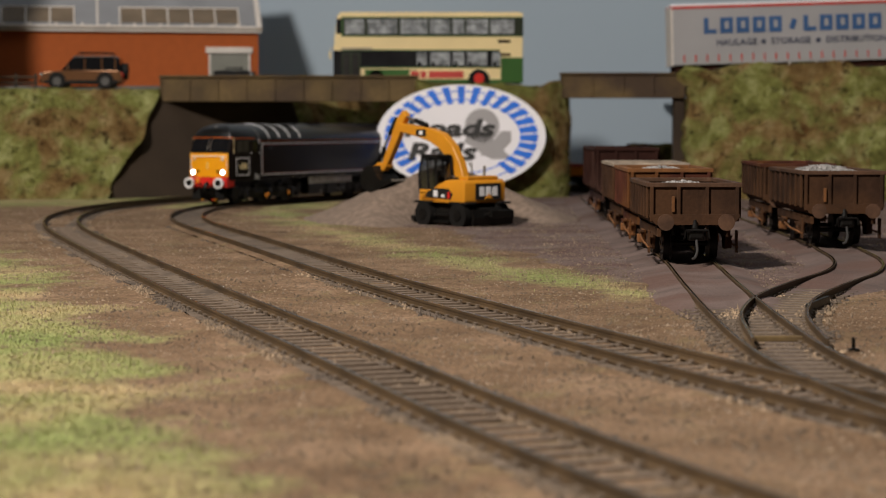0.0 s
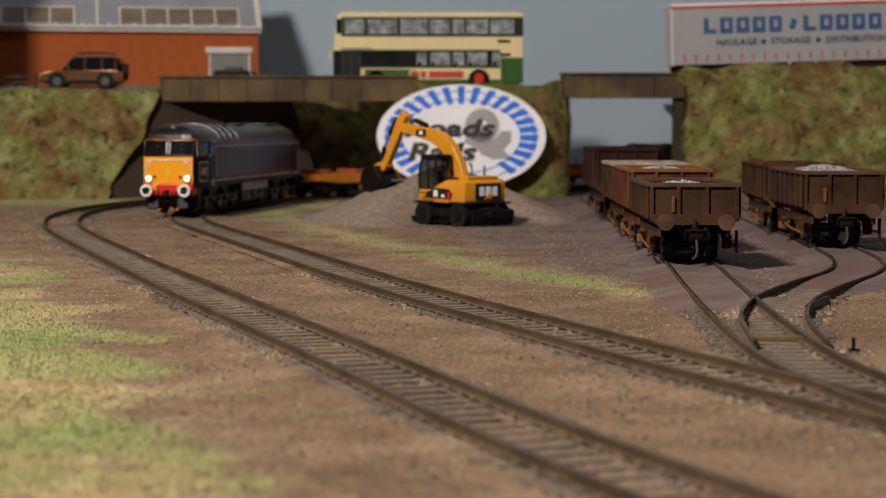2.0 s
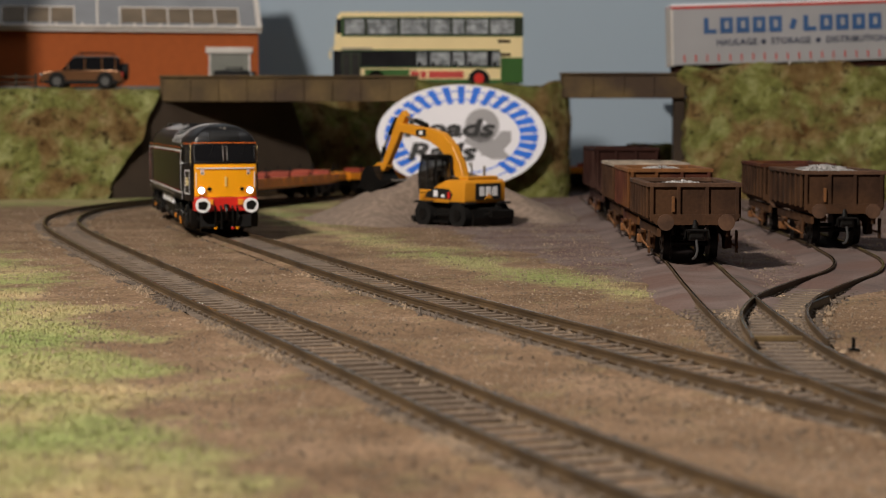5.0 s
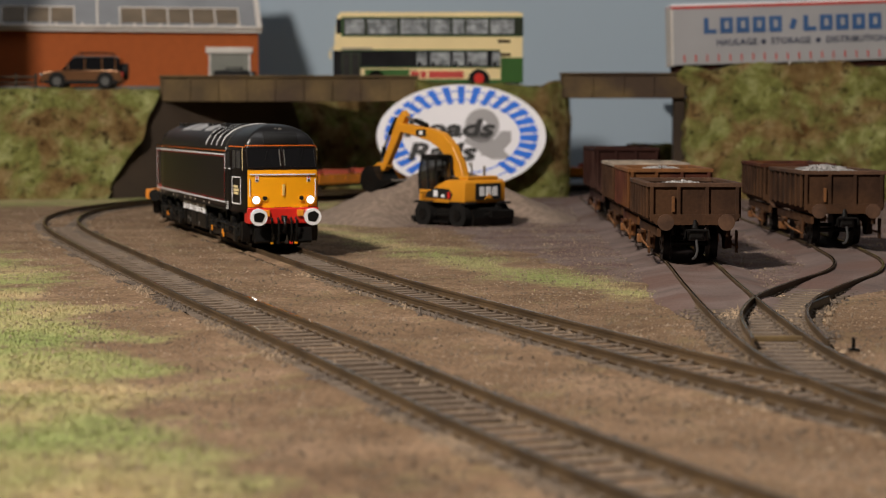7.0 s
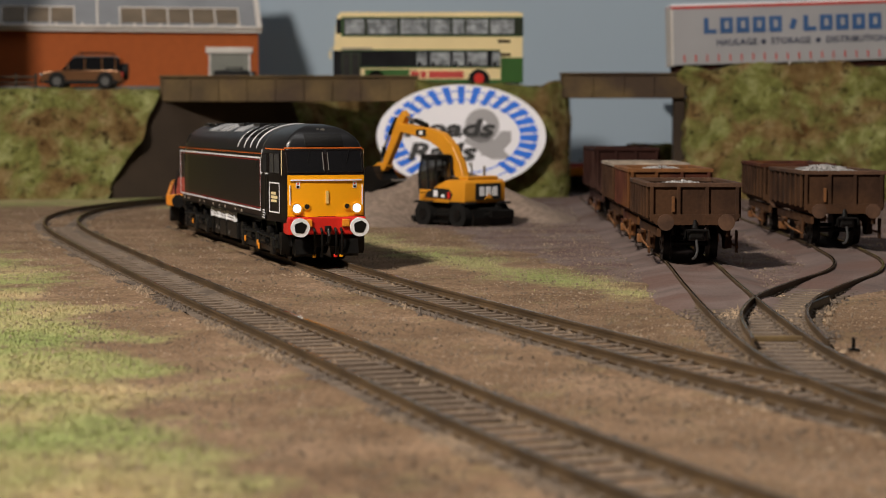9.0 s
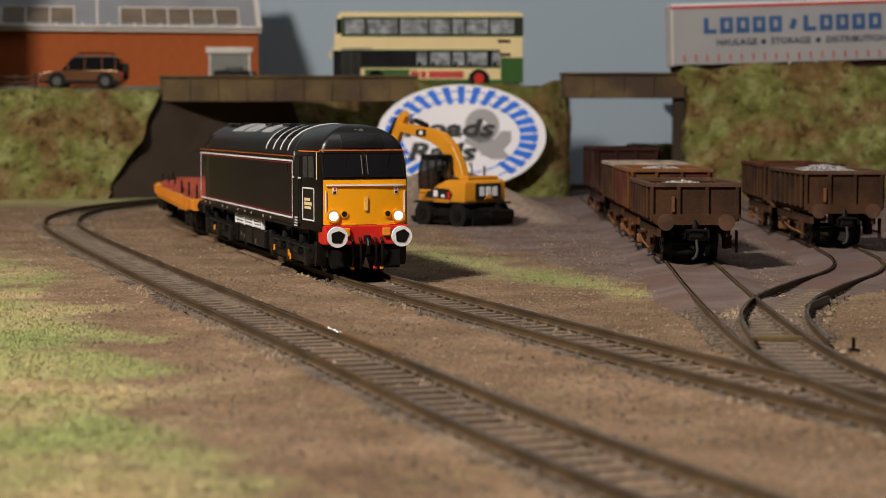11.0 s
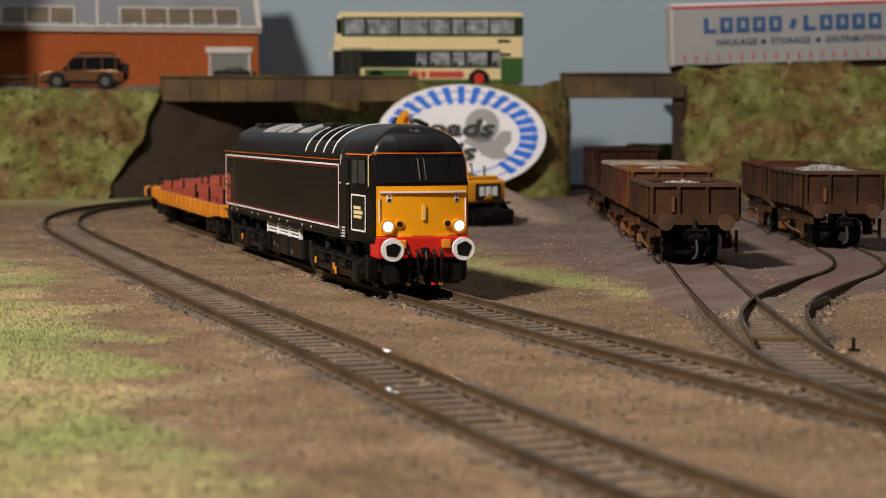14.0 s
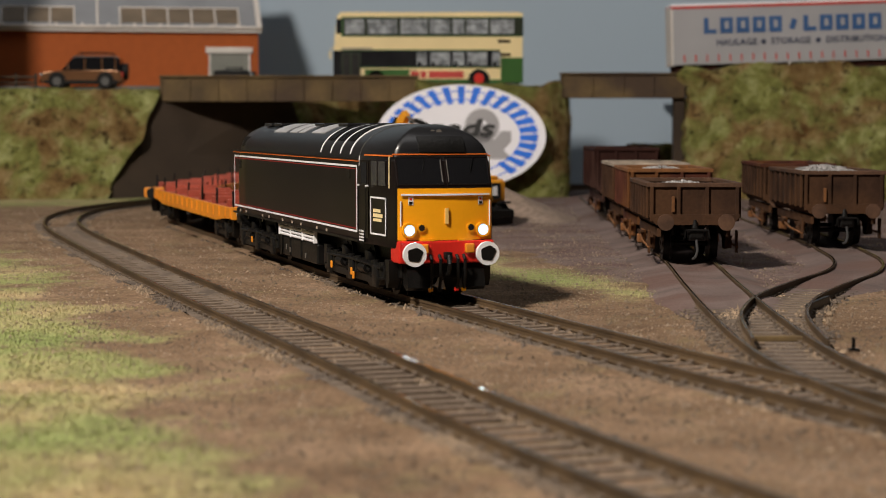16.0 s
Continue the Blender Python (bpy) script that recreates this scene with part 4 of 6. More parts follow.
def make_flat(u_label):
    """A bogie flat wagon, red deck over orange frames, 250 mm long."""
    t = thing("flat_wagon", mm(0, 0), "orange and red bogie flat wagon " + u_label, "wagon", "flat wagons of the train")
    L, W = 118.0, 16.5
    part("deck", box(B(), -L, L, -W + 1, W - 1, 13.6, 15.4, 0.2), M["deck_red"], t, "red oxide deck")
    for k in range(28):
        x = -L + 3 + k * (2 * L - 6) / 27
        part("plank", box(B(), x - 3.6, x + 3.6, -W + 2.0, W - 2.0, 15.4, 15.9, 0.15), M["deck_red"], t)
    for s in (-1, 1):
        side = B()
        prism(side, [(-L, 16.2), (L, 16.2), (L, 11.6), (L - 14, 11.2), (L - 34, 9.6), (-L + 34, 9.6), (-L + 14, 11.2), (-L, 11.6)], s * W - 0.7, s * W + 0.7, "y")
        sill = part("side_sill", side, M["wagon_yellow"], t, "bright orange side sill")
        for k in range(15):
            x = -L + 10 + k * (2 * L - 20) / 14
            part("rib", box(B(), x - 0.5, x + 0.5, s * W + 0.6 * s, s * W + 1.1 * s, 11.6, 16.0), M["wagon_yellow"], sill)
        for k in range(6):
            x = -L + 14 + k * (2 * L - 28) / 5
            part("stake", box(B(), x - 0.5, x + 0.5, s * (W - 3.5) - 0.45, s * (W - 3.5) + 0.45, 15.4, 23.0, 0.15), M["under"], t, "dark upright stake")
        for sx in (-1, 1):
            buffer(t, sx * 123.5, s * 11.35, 13.4, sx, False)
    for x in (-95, -55, -18, 18, 55, 95):
        part("bolster", box(B(), x - 2.2, x + 2.2, -W + 2.5, W - 2.5, 15.4, 19.0, 0.3), M["deck_red"], t, "raised red cross bolster")
    for sx in (-1, 1):
        part("headstock", box(B(), sx * L - 1.2, sx * L + 1.2, -W, W, 11.0, 16.6, 0.3), M["wagon_yellow"], t, "orange end beam")
        part("coupling_hook", box(B(), sx * (L + 5) - 5, sx * (L + 5) + 5, -2, 2, 7.5, 9.0, 0.4), M["under"], t)
    part("centre_beam", box(B(), -60, 60, -4, 4, 7.0, 13.6, 0.4), M["under"], t)
    for x in (-88, 88):
        bogie(t, x, (-13, 13), "dark four-wheeled bogie", width=13.5)
    sets = [wheelset(t, x + a, 6.3) for x in (-88, 88) for a in (-13, 13)]
    return t, sets


loco, loco_wheels = make_loco()
TRAIN = [make_flat("coupled behind the locomotive"), make_flat("in the middle of the train"), make_flat("at the tail of the train")]


# ---- mineral wagons in the sidings ----
def stones(bm, n, fx, fy, height, size, rng):
    """Loose angular stones heaped inside a box."""
    for _ in range(n):
        x, y = rng.uniform(-fx, fx), rng.uniform(-fy, fy)
        k = max(0, 1 - (x / fx) ** 2) * max(0, 1 - (y / fy) ** 2)
        m = Matrix.Translation((x, y, height * k ** 0.7)) @ Euler((rng.random() * 6, rng.random() * 6, rng.random() * 6)).to_matrix().to_4x4()
        r = size * rng.uniform(0.6, 1.3)
        v = bmesh.ops.create_cube(bm, size=r, matrix=m)["verts"]
        for w in v:
            w.co += Vector((rng.uniform(-1, 1), rng.uniform(-1, 1), rng.uniform(-1, 1))) * r * 0.18
    return bm


def mineral_wagon(x, y, rz, top, length, label, mats, load):
    side, rim = mats
    rng = random.Random(int(x * 7 + y))
    t = thing("mineral_wagon", mm(x, y, 0, rz), label, "wagon", "mineral wagons in the sidings")
    L, W, z0 = length / 2, 17.0, 14.0
    for s in (-1, 1):
        b = B()
        prism(b, [(W, top), (W, z0 + 3), (W - 3, z0), (W - 4, z0), (W - 1.2, z0 + 3.2), (W - 1.2, top)] if s > 0 else
              [(-W, top), (-W, z0 + 3), (-W + 3, z0), (-W + 4, z0), (-W + 1.2, z0 + 3.2), (-W + 1.2, top)], -L, L, "x")
        sd = part("side", b, M[side], t, "weathered pressed-steel side")
        for k in range(7):
            xx = -L + 3 + k * (2 * L - 6) / 6
            part("rib", box(B(), xx - 0.8, xx + 0.8, s * W, s * (W + 1.0), z0 + 2.6, top - 1.0, 0.2), M[side], sd)
        part("rim", box(B(), -L - 0.8, L + 0.8, s * (W - 1.5), s * (W + 1.1), top - 1.1, top + 0.5, 0.25), M[rim], sd, "worn top rim")
        e = B()
        prism(e, [(-W, top), (W, top), (W, z0 + 3), (W - 3, z0), (-W + 3, z0), (-W, z0 + 3)], s * L - 1.2 * s, s * L, "x")
        en = part("end", e, M[side], t, "weathered ribbed wagon end")
        part("rim", box(B(), s * L - 1.6 * s, s * L + 1.0 * s, -W - 1, W + 1, top - 1.2, top + 0.5, 0.25), M[rim], en)
        for yy in (-W + 0.9, -W * 0.35, W * 0.28, W - 0.9):
            part("rib", box(B(), s * L, s * L + 1.1 * s, yy - 0.7, yy + 0.7, z0 + 1.5, top - 1.0, 0.2), M[side], en)
        if s > 0:
            part("bracket", box(B(), L, L + 1.2, -8.6, -7.4, z0 + 5, z0 + 11, 0.2), M["rust_orange"], en, "rusty label bracket")
        lip = B()
        prism(lip, [(-W, z0 + 4.2), (W, z0 + 4.2), (W, z0 + 3.2), (W - 2.6, z0 + 0.2), (-W + 2.6, z0 + 0.2), (-W, z0 + 3.2)], s * L - 1.5, s * L + 1.5, "x")
        hs = part("headstock", lip, M[side], t, "brown end beam")
        for yy in (-11.35, 11.35):
            bf = B()
            cyl(bf, (s * (L + 1), yy, 15.4), (s * (L + 5), yy, 15.4), 1.9, 12)
            cyl(bf, (s * (L + 5), yy, 15.4), (s * (L + 6.2), yy, 15.4), 3.1, 22)
            part("buffer", bf, M["buffer_brown"], hs, "brown round buffer", smooth=40)
        cp = B()
        box(cp, s * (L + 4) - 4, s * (L + 4) + 4, -2.6, 2.6, 9.4, 12.4, 0.5)
        box(cp, s * (L + 6) - 1.5, s * (L + 6) + 1.5, -3.2, 3.2, 8.6, 12.9, 0.6)
        cyl(cp, (s * (L + 2.5), 0, 13.0), (s * (L + 2.5), 0, 16.2), 1.3, 10, 0.5)
        tube(cp, [(s * (L + 6), -4.6, 9.4), (s * (L + 8.6), -4.6, 9.6), (s * (L + 8.6), -4.2, 12.6), (s * (L + 8.6), 4.2, 12.6), (s * (L + 8.6), 4.6, 9.6)], 0.4, 6)
        c = part("coupling", cp, M["under"], t, "dark tension-lock coupling")
        part("hook", tube(B(), [(s * (L + 7), 0, 9), (s * (L + 7.8), 0.3, 4.6), (s * (L + 7.6), -0.4, 2.4), (s * (L + 6.4), -1.2, 1.8)], 0.55, 8), M["hub_grey"], c, "dull steel hook", smooth=40)
        # running gear
        sol = part("solebar", box(B(), -L, L, s * 12.4, s * 13.8, 9.6, 13.0, 0.2), M[side], t)
        for xx in (-L * 0.52, L * 0.52):
            g = B()
            prism(g, [(xx - 6, 9.8), (xx + 6, 9.8), (xx + 2.6, 4.2), (xx - 2.6, 4.2)], s * 13.4, s * 14.4, "y")
            box(g, xx - 2.2, xx + 2.2, s * 14.2, s * 16.4, 4.4, 7.8, 0.4)
            part("axle_guard", g, M["rust_orange"] if rng.random() < 0.35 else M[side], sol, "rusty axle guard and axlebox")
            for k in range(3):
                part("spring_leaf", box(B(), xx - 7 + k * 1.6, xx + 7 - k * 1.6, s * 14.4, s * 15.8, 8.9 - k * 0.7, 9.5 - k * 0.7), M[side], sol)
        bl = part("brake_lever", tube(B(), [(-L * 0.2, s * 16.2, 8), (L * 0.2, s * 16.6, 6.5), (L * 0.92, s * 16.8, 5.6)], 0.45, 6), M["rust_orange"], t, "rusty brake lever", smooth=40)
        part("guard", box(B(), L * 0.84, L * 0.92, s * 16.2, s * 17.0, 3.4, 12.0, 0.1), M[side], bl)
    part("floor", box(B(), -L + 1, L - 1, -W + 4, W - 4, z0, z0 + 1), M[side], t)
    for xx in (-L * 0.52, L * 0.52):
        wheelset(t, xx, 6.2)
    if load:
        fx, fy, h, n = load
        b = B()
        stones(b, int(n * 1.7), fx, fy, h, 1.25, rng)
        rows = []
        for k in range(7):
            f = k / 6
            rows.append([(fx * (1 - f * 0.95) * math.cos(a * math.pi / 12), fy * (1 - f * 0.95) * math.sin(a * math.pi / 12), -5 + (h + 4.6) * math.sin(f * math.pi / 2)) for a in range(24)])
        loft(b, rows)
        ld = part("stone_load", b, M["stone_load"], None, at=mm(x, y, top - 3.2, rz))
        tagged(ld, "heap of pale grey crushed stone in a wagon", "stone load", kind="stuff")
    return t


mineral_wagon(95.0, 724, -90.3, 29.6, 66, "dark brown weathered mineral wagon with a low stone load", ("rust", "buffer_brown"), (22, 10, 2.6, 240))
mineral_wagon(96.2, 806, -90.4, 33.0, 66, "reddish rusted mineral wagon with orange rim", ("rust_red", "rust_orange"), (24, 11, 3.2, 240))
mineral_wagon(97.6, 890, -90.4, 33.4, 66, "brown mineral wagon with a pale worn rim", ("rust", "rim_pale"), None)
mineral_wagon(101.5, 1054, -90.6, 38.5, 96, "dark maroon mineral wagon standing near the bridge", ("maroon", "maroon"), None)
mineral_wagon(170.3, 818, -90.0, 31.8, 78, "dark brown mineral wagon heaped with grey stone", ("rust", "buffer_brown"), (32, 13, 4.6, 460))
mineral_wagon(172.4, 920, -92.6, 32.6, 80, "brown mineral wagon with rusty red inside", ("rust", "rust_red"), None)


def letters(name, words, size, m, material, parent, depth=0.2, shear=0.0, spread=1.0, bold=0.0, label=""):
    """Raised letters in the built-in font, drawn in millimetres in the local XZ plane and read from -y."""
    cu = bpy.data.curves.new(name, "FONT")
    cu.body, cu.size, cu.extrude, cu.shear, cu.align_x, cu.align_y = words, size, depth, shear, "CENTER", "CENTER"
    cu.space_character, cu.offset, cu.resolution_u = spread, bold, 3
    ob = new(name, cu)
    bpy.context.view_layer.update()
    me = bpy.data.meshes.new_from_object(ob.evaluated_get(bpy.context.evaluated_depsgraph_get()))
    bpy.data.objects.remove(ob)
    bpy.data.curves.remove(cu)
    me.transform(Matrix.Diagonal((0.001, 0.001, 0.001, 1)) @ m @ Matrix.Rotation(radians(90), 4, "X"))
    me.materials.clear()
    me.materials.append(material)
    ob = new(name, me)
    ob.parent = parent
    return tagged(ob, label)


# ---- gravel mound and excavator ----
def mound(x, y, rx, ry, h, flat):
    """A heap with a rounded top and a spreading foot; flat: a place (x, y, radius) where it is scraped level."""
    rows, n = [], 96
    bm = B()
    for k in range(34):
        f = k / 33
        row = []
        for i in range(n):
            a = 2 * math.pi * i / n
            w = 1 + 0.12 * noise.noise(Vector((math.cos(a), math.sin(a), 0)) * 1.6)
            px, py = x + rx * w * (1 - f * 0.985) * math.cos(a), y + ry * w * (1 - f * 0.985) * math.sin(a)
            z = h * f ** 1.08 * (1 - 0.10 * f * f)
            v = Vector((px, py, f))
            z += min(1, 3 * f) * (1.6 * noise.noise(v * 0.05) + 0.8 * noise.noise(v * 0.2) + 0.2 * noise.noise(v * 0.7))
            if flat:
                d = math.hypot(px - flat[0], py - flat[1]) / flat[2]
                z *= min(1, max(0.0, (d - 1) / 0.5))
            row.append((px, py, -4.2 + z))
        rows.append(row)
    loft(bm, rows)
    return tagged(part("gravel_mound", bm, M["mound"], smooth=80), "broad mound of fine grey-brown gravel in the yard", "gravel heap")


mound(2, 1066, 84, 84, 37, (18, 998, 38))


def excavator():
    t = thing("wheeled_excavator", mm(10.5, 1008, -3.2, 129), "yellow wheeled excavator with its bucket on a gravel mound", "excavator")
    # undercarriage: x is forward, y to its left
    under = part("undercarriage", box(box(B(), -22, 22, -7, 7, 5, 10, 0.8), -9, 9, -10, 10, 9.4, 12.2, 0.6), M["tyre"], t, "black undercarriage")
    for x in (-15, 15):
        for s in (-1, 1):
            w = part("wheel", cyl(cyl(B(), (x, s * 8.0, 6), (x, s * 11.4, 6), 6.9, 24), (x, s * 12.0, 6), (x, s * 15.8, 6), 6.9, 24), M["tyre"], t, "twin black tyres", smooth=40)
            part("hub", cyl(B(), (x, s * 15.7, 6), (x, s * 16.4, 6), 3.0, 16), M["under"], w, smooth=40)
    for s in (-1, 1):
        part("mudguard", box(box(B(), -23, -7.5, s * 8.2, s * 15.8, 12.0, 13.2, 0.4), 7.5, 23, s * 8.2, s * 15.8, 12.0, 13.2, 0.4), M["tyre"], t)
        step = box(box(B(), -6.5, 6.5, s * 12.6, s * 15.2, 1.6, 2.6, 0.2), -6.5, 6.5, s * 12.6, s * 15.2, 5.4, 6.4, 0.2)
        part("step", step, M["under"], t, "black access steps")
    part("tow_bracket", box(cyl(cyl(B(), (-26, -6, 6), (-33, -6, 7.5), 1.1, 8), (-26, 6, 6), (-33, 6, 7.5), 1.1, 8), -34.5, -32, -8, 8, 5.4, 9.2, 0.4), M["under"], t)
    part("dozer_blade", prism(B(), [(-26, 1.0), (-24.4, 1.0), (-25.4, 5), (-24.0, 9.5), (-25.5, 9.5), (-27.2, 5)], -14, 14, "y"), M["under"], t, "black dozer blade")
    for s in (-1, 1):
        part("outrigger", box(box(B(), 22, 27, s * 8, s * 12, 4, 7.5, 0.4), 25, 28, s * 7, s * 14, 1.0, 4.6, 0.5), M["under"], t)
        part("tool_box", box(B(), -7, 7, s * 8, s * 13, 2.8, 9.4, 0.8), M["under"], t)
    # upper works
    up = B()
    prism(up, [(-19.5, 13.6), (-18.5, 12.4), (17, 12.4), (18.6, 14.0), (18.6, 17.5), (8, 18.2), (6, 21.5), (-4, 25.0), (-17.5, 25.4), (-19.8, 23.8)], -14.5, 14.5, "y")
    bmesh.ops.bevel(up, geom=list(up.edges), offset=0.9, segments=2, affect="EDGES", profile=0.5)
    house = part("house", up, M["digger"], t, "rounded yellow upper body", smooth=40)
    part("grille", box(B(), -12, 1, -8, 9.5, 25.2, 26.2, 0.4), M["under"], house, "dark engine cover grille")
    part("engine_cover", box(B(), -18, -10, -11, 11, 25.0, 27.2, 0.8), M["digger"], house)
    part("exhaust", cyl(B(), (-13, -5, 26), (-13, -5, 32.5), 0.7, 10), M["steel"], house, "thin exhaust pipe", smooth=40)
    part("rail", tube(B(), [(-14, 5, 26), (-14, 5, 31.5), (-12, 5, 34), (-12, 3, 34), (-12, 3, 27)], 0.35, 6), M["steel"], house, "bent grey handrail", smooth=40)
    # side panel and rear badge, drawn plain
    sp = B()
    prism(sp, [(14.5, 15.2), (-8, 14.4), (-9.5, 17.2), (-6, 20.2), (6, 20.2), (12, 18.2)], 14.45, 14.75, "y")
    panel = part("side_panel", sp, M["sign_black"], house, "black curved side panel")
    part("mark", box(B(), 3.2, 6.6, 14.7, 14.95, 15.6, 19.2), M["white"], panel)
    part("mark", box(B(), -3.0, 0.0, 14.7, 14.95, 15.6, 17.0), M["white"], panel)
    part("mark", box(B(), -7.5, -5.5, 14.7, 14.95, 15.0, 18.5), M["red"], panel)
    badge = part("badge_panel", box(B(), -20.2, -19.6, -10.5, 7.0, 14.4, 23.2), M["sign_black"], house, "black badge panel on the counterweight")
    for k in range(3):
        part("mark", box(B(), -20.5, -20.1, 4.4 - k * 4.6 - 3.3, 4.4 - k * 4.6, 16.4, 21.4, 0.1), M["white"], badge)
    tri = B()
    prism(tri, [(-4.8, 15.0), (1.0, 15.0), (-1.9, 17.8)], -20.62, -20.15, "x")
    part("mark", tri, M["digger"], badge)
    # cab on the left
    cabp = [(19.5, 17.4), (20.6, 27), (17.6, 37.6), (5.5, 37.6), (4.6, 18.2)]
    cabg = B()
    prism(cabg, cabp, 3.6, 13.8, "y")
    cab = part("cab", cabg, M["glass_clear"], t, "glazed cab with thin black pillars")
    for s in (3.4, 14.0):
        for a, b in zip(cabp, cabp[1:] + cabp[:1]):
            part("pillar", tube(B(), [(a[0], s, a[1]), (b[0], s, b[1])], 0.6, 8), M["tyre"], cab, smooth=40)
        part("pillar", tube(B(), [(13, s, 37.6), (12.4, s, 18.0)], 0.5, 8), M["tyre"], cab, smooth=40)
    part("roof", box(B(), 5.0, 18.2, 3.0, 14.4, 37.4, 38.6, 0.5), M["tyre"], cab, "black cab roof")
    part("door_panel", box(B(), 4.4, 19.8, 13.9, 14.5, 13.0, 19.4, 0.3), M["digger"], cab)
    part("seat", box(box(B(), 7.4, 11.6, 6.6, 11.0, 20, 23, 0.6), 6.6, 8.4, 6.6, 11.0, 22, 30, 0.6), M["under"], cab)
    # boom, stick and bucket in the plane y = -1
    def arm(name, pts, widths, half, material, label):
        b = B()
        rows = []
        for i, (x, z) in enumerate(pts):
            p, q = pts[max(0, i - 1)], pts[min(len(pts) - 1, i + 1)]
            d = Vector((q[0] - p[0], q[1] - p[1])).normalized()
            nx, nz, w = -d.y, d.x, widths[i] / 2
            rows.append([(x + nx * w, -half - 1, z + nz * w), (x + nx * w, half - 1, z + nz * w), (x - nx * w, half - 1, z - nz * w), (x - nx * w, -half - 1, z - nz * w)])
        loft(b, rows)
        bmesh.ops.bevel(b, geom=list(b.edges), offset=0.3, segments=1, affect="EDGES")
        return part(name, b, material, t, label, smooth=30)
    boom = arm("boom", [(-2, 20), (3.5, 32), (10, 40.5), (18, 46.2), (27, 49.2), (40, 51.4), (56, 53.6)], [6, 7.0, 8.2, 8.6, 7.2, 5.8, 4.8], 2.4, M["digger"], "bent yellow boom")
    part("mark", box(B(), 30, 39, 1.35, 1.6, 48.4, 52.2), M["sign_black"], boom)
    part("mark", box(B(), 33, 36, 1.55, 1.75, 49.2, 51.4), M["white"], boom)
    stick = arm("stick", [(51.0, 61.5), (55, 57), (58, 51.5), (63, 43), (68, 35), (71.5, 29)], [4.6, 6.0, 6.6, 5.6, 4.6, 3.6], 1.9, M["digger"], "yellow dipper stick")
    for a, b, host in (((8, 28), (22, 44), boom), ((32, 54.5), (51, 59.5), boom), ((60, 58.5), (72, 42), stick), ((72, 42), (74.5, 31), stick)):
        mid = (a[0] * 0.45 + b[0] * 0.55, a[1] * 0.45 + b[1] * 0.55)
        cy = part("ram", cyl(B(), (a[0], -1, a[1]), (mid[0], -1, mid[1]), 1.35, 12), M["tyre"], host, "black hydraulic ram", smooth=40)
        part("rod", cyl(B(), (mid[0], -1, mid[1]), (b[0], -1, b[1]), 0.7, 10), M["steel"], cy, smooth=40)
    part("link", box(B(), 70, 77, -3, 1, 28, 33, 0.7), M["digger"], stick)
    part("link", cyl(cyl(B(), (69, -3.6, 31.5), (69, 1.6, 31.5), 2.0, 12), (77, -3.6, 30), (77, 1.6, 30), 1.8, 12), M["digger"], stick, smooth=40)
    bk = B()
    prism(bk, [(79, 31), (84, 27.5), (86, 22), (83, 17.2), (75, 15.6), (66, 18.6), (55, 22.4), (55.6, 23.8), (66, 22.8), (71, 26.5), (73.5, 31.2)], -8.5, 6.5, "y")
    bucket = part("bucket", bk, M["under"], t, "black toothed bucket")
    for k in range(5):
        part("tooth", box(B(), 52.4, 56.2, -8 + k * 3.3, -6.8 + k * 3.3, 22.6, 23.8, 0.2), M["steel"], bucket)
    return t


excavator()


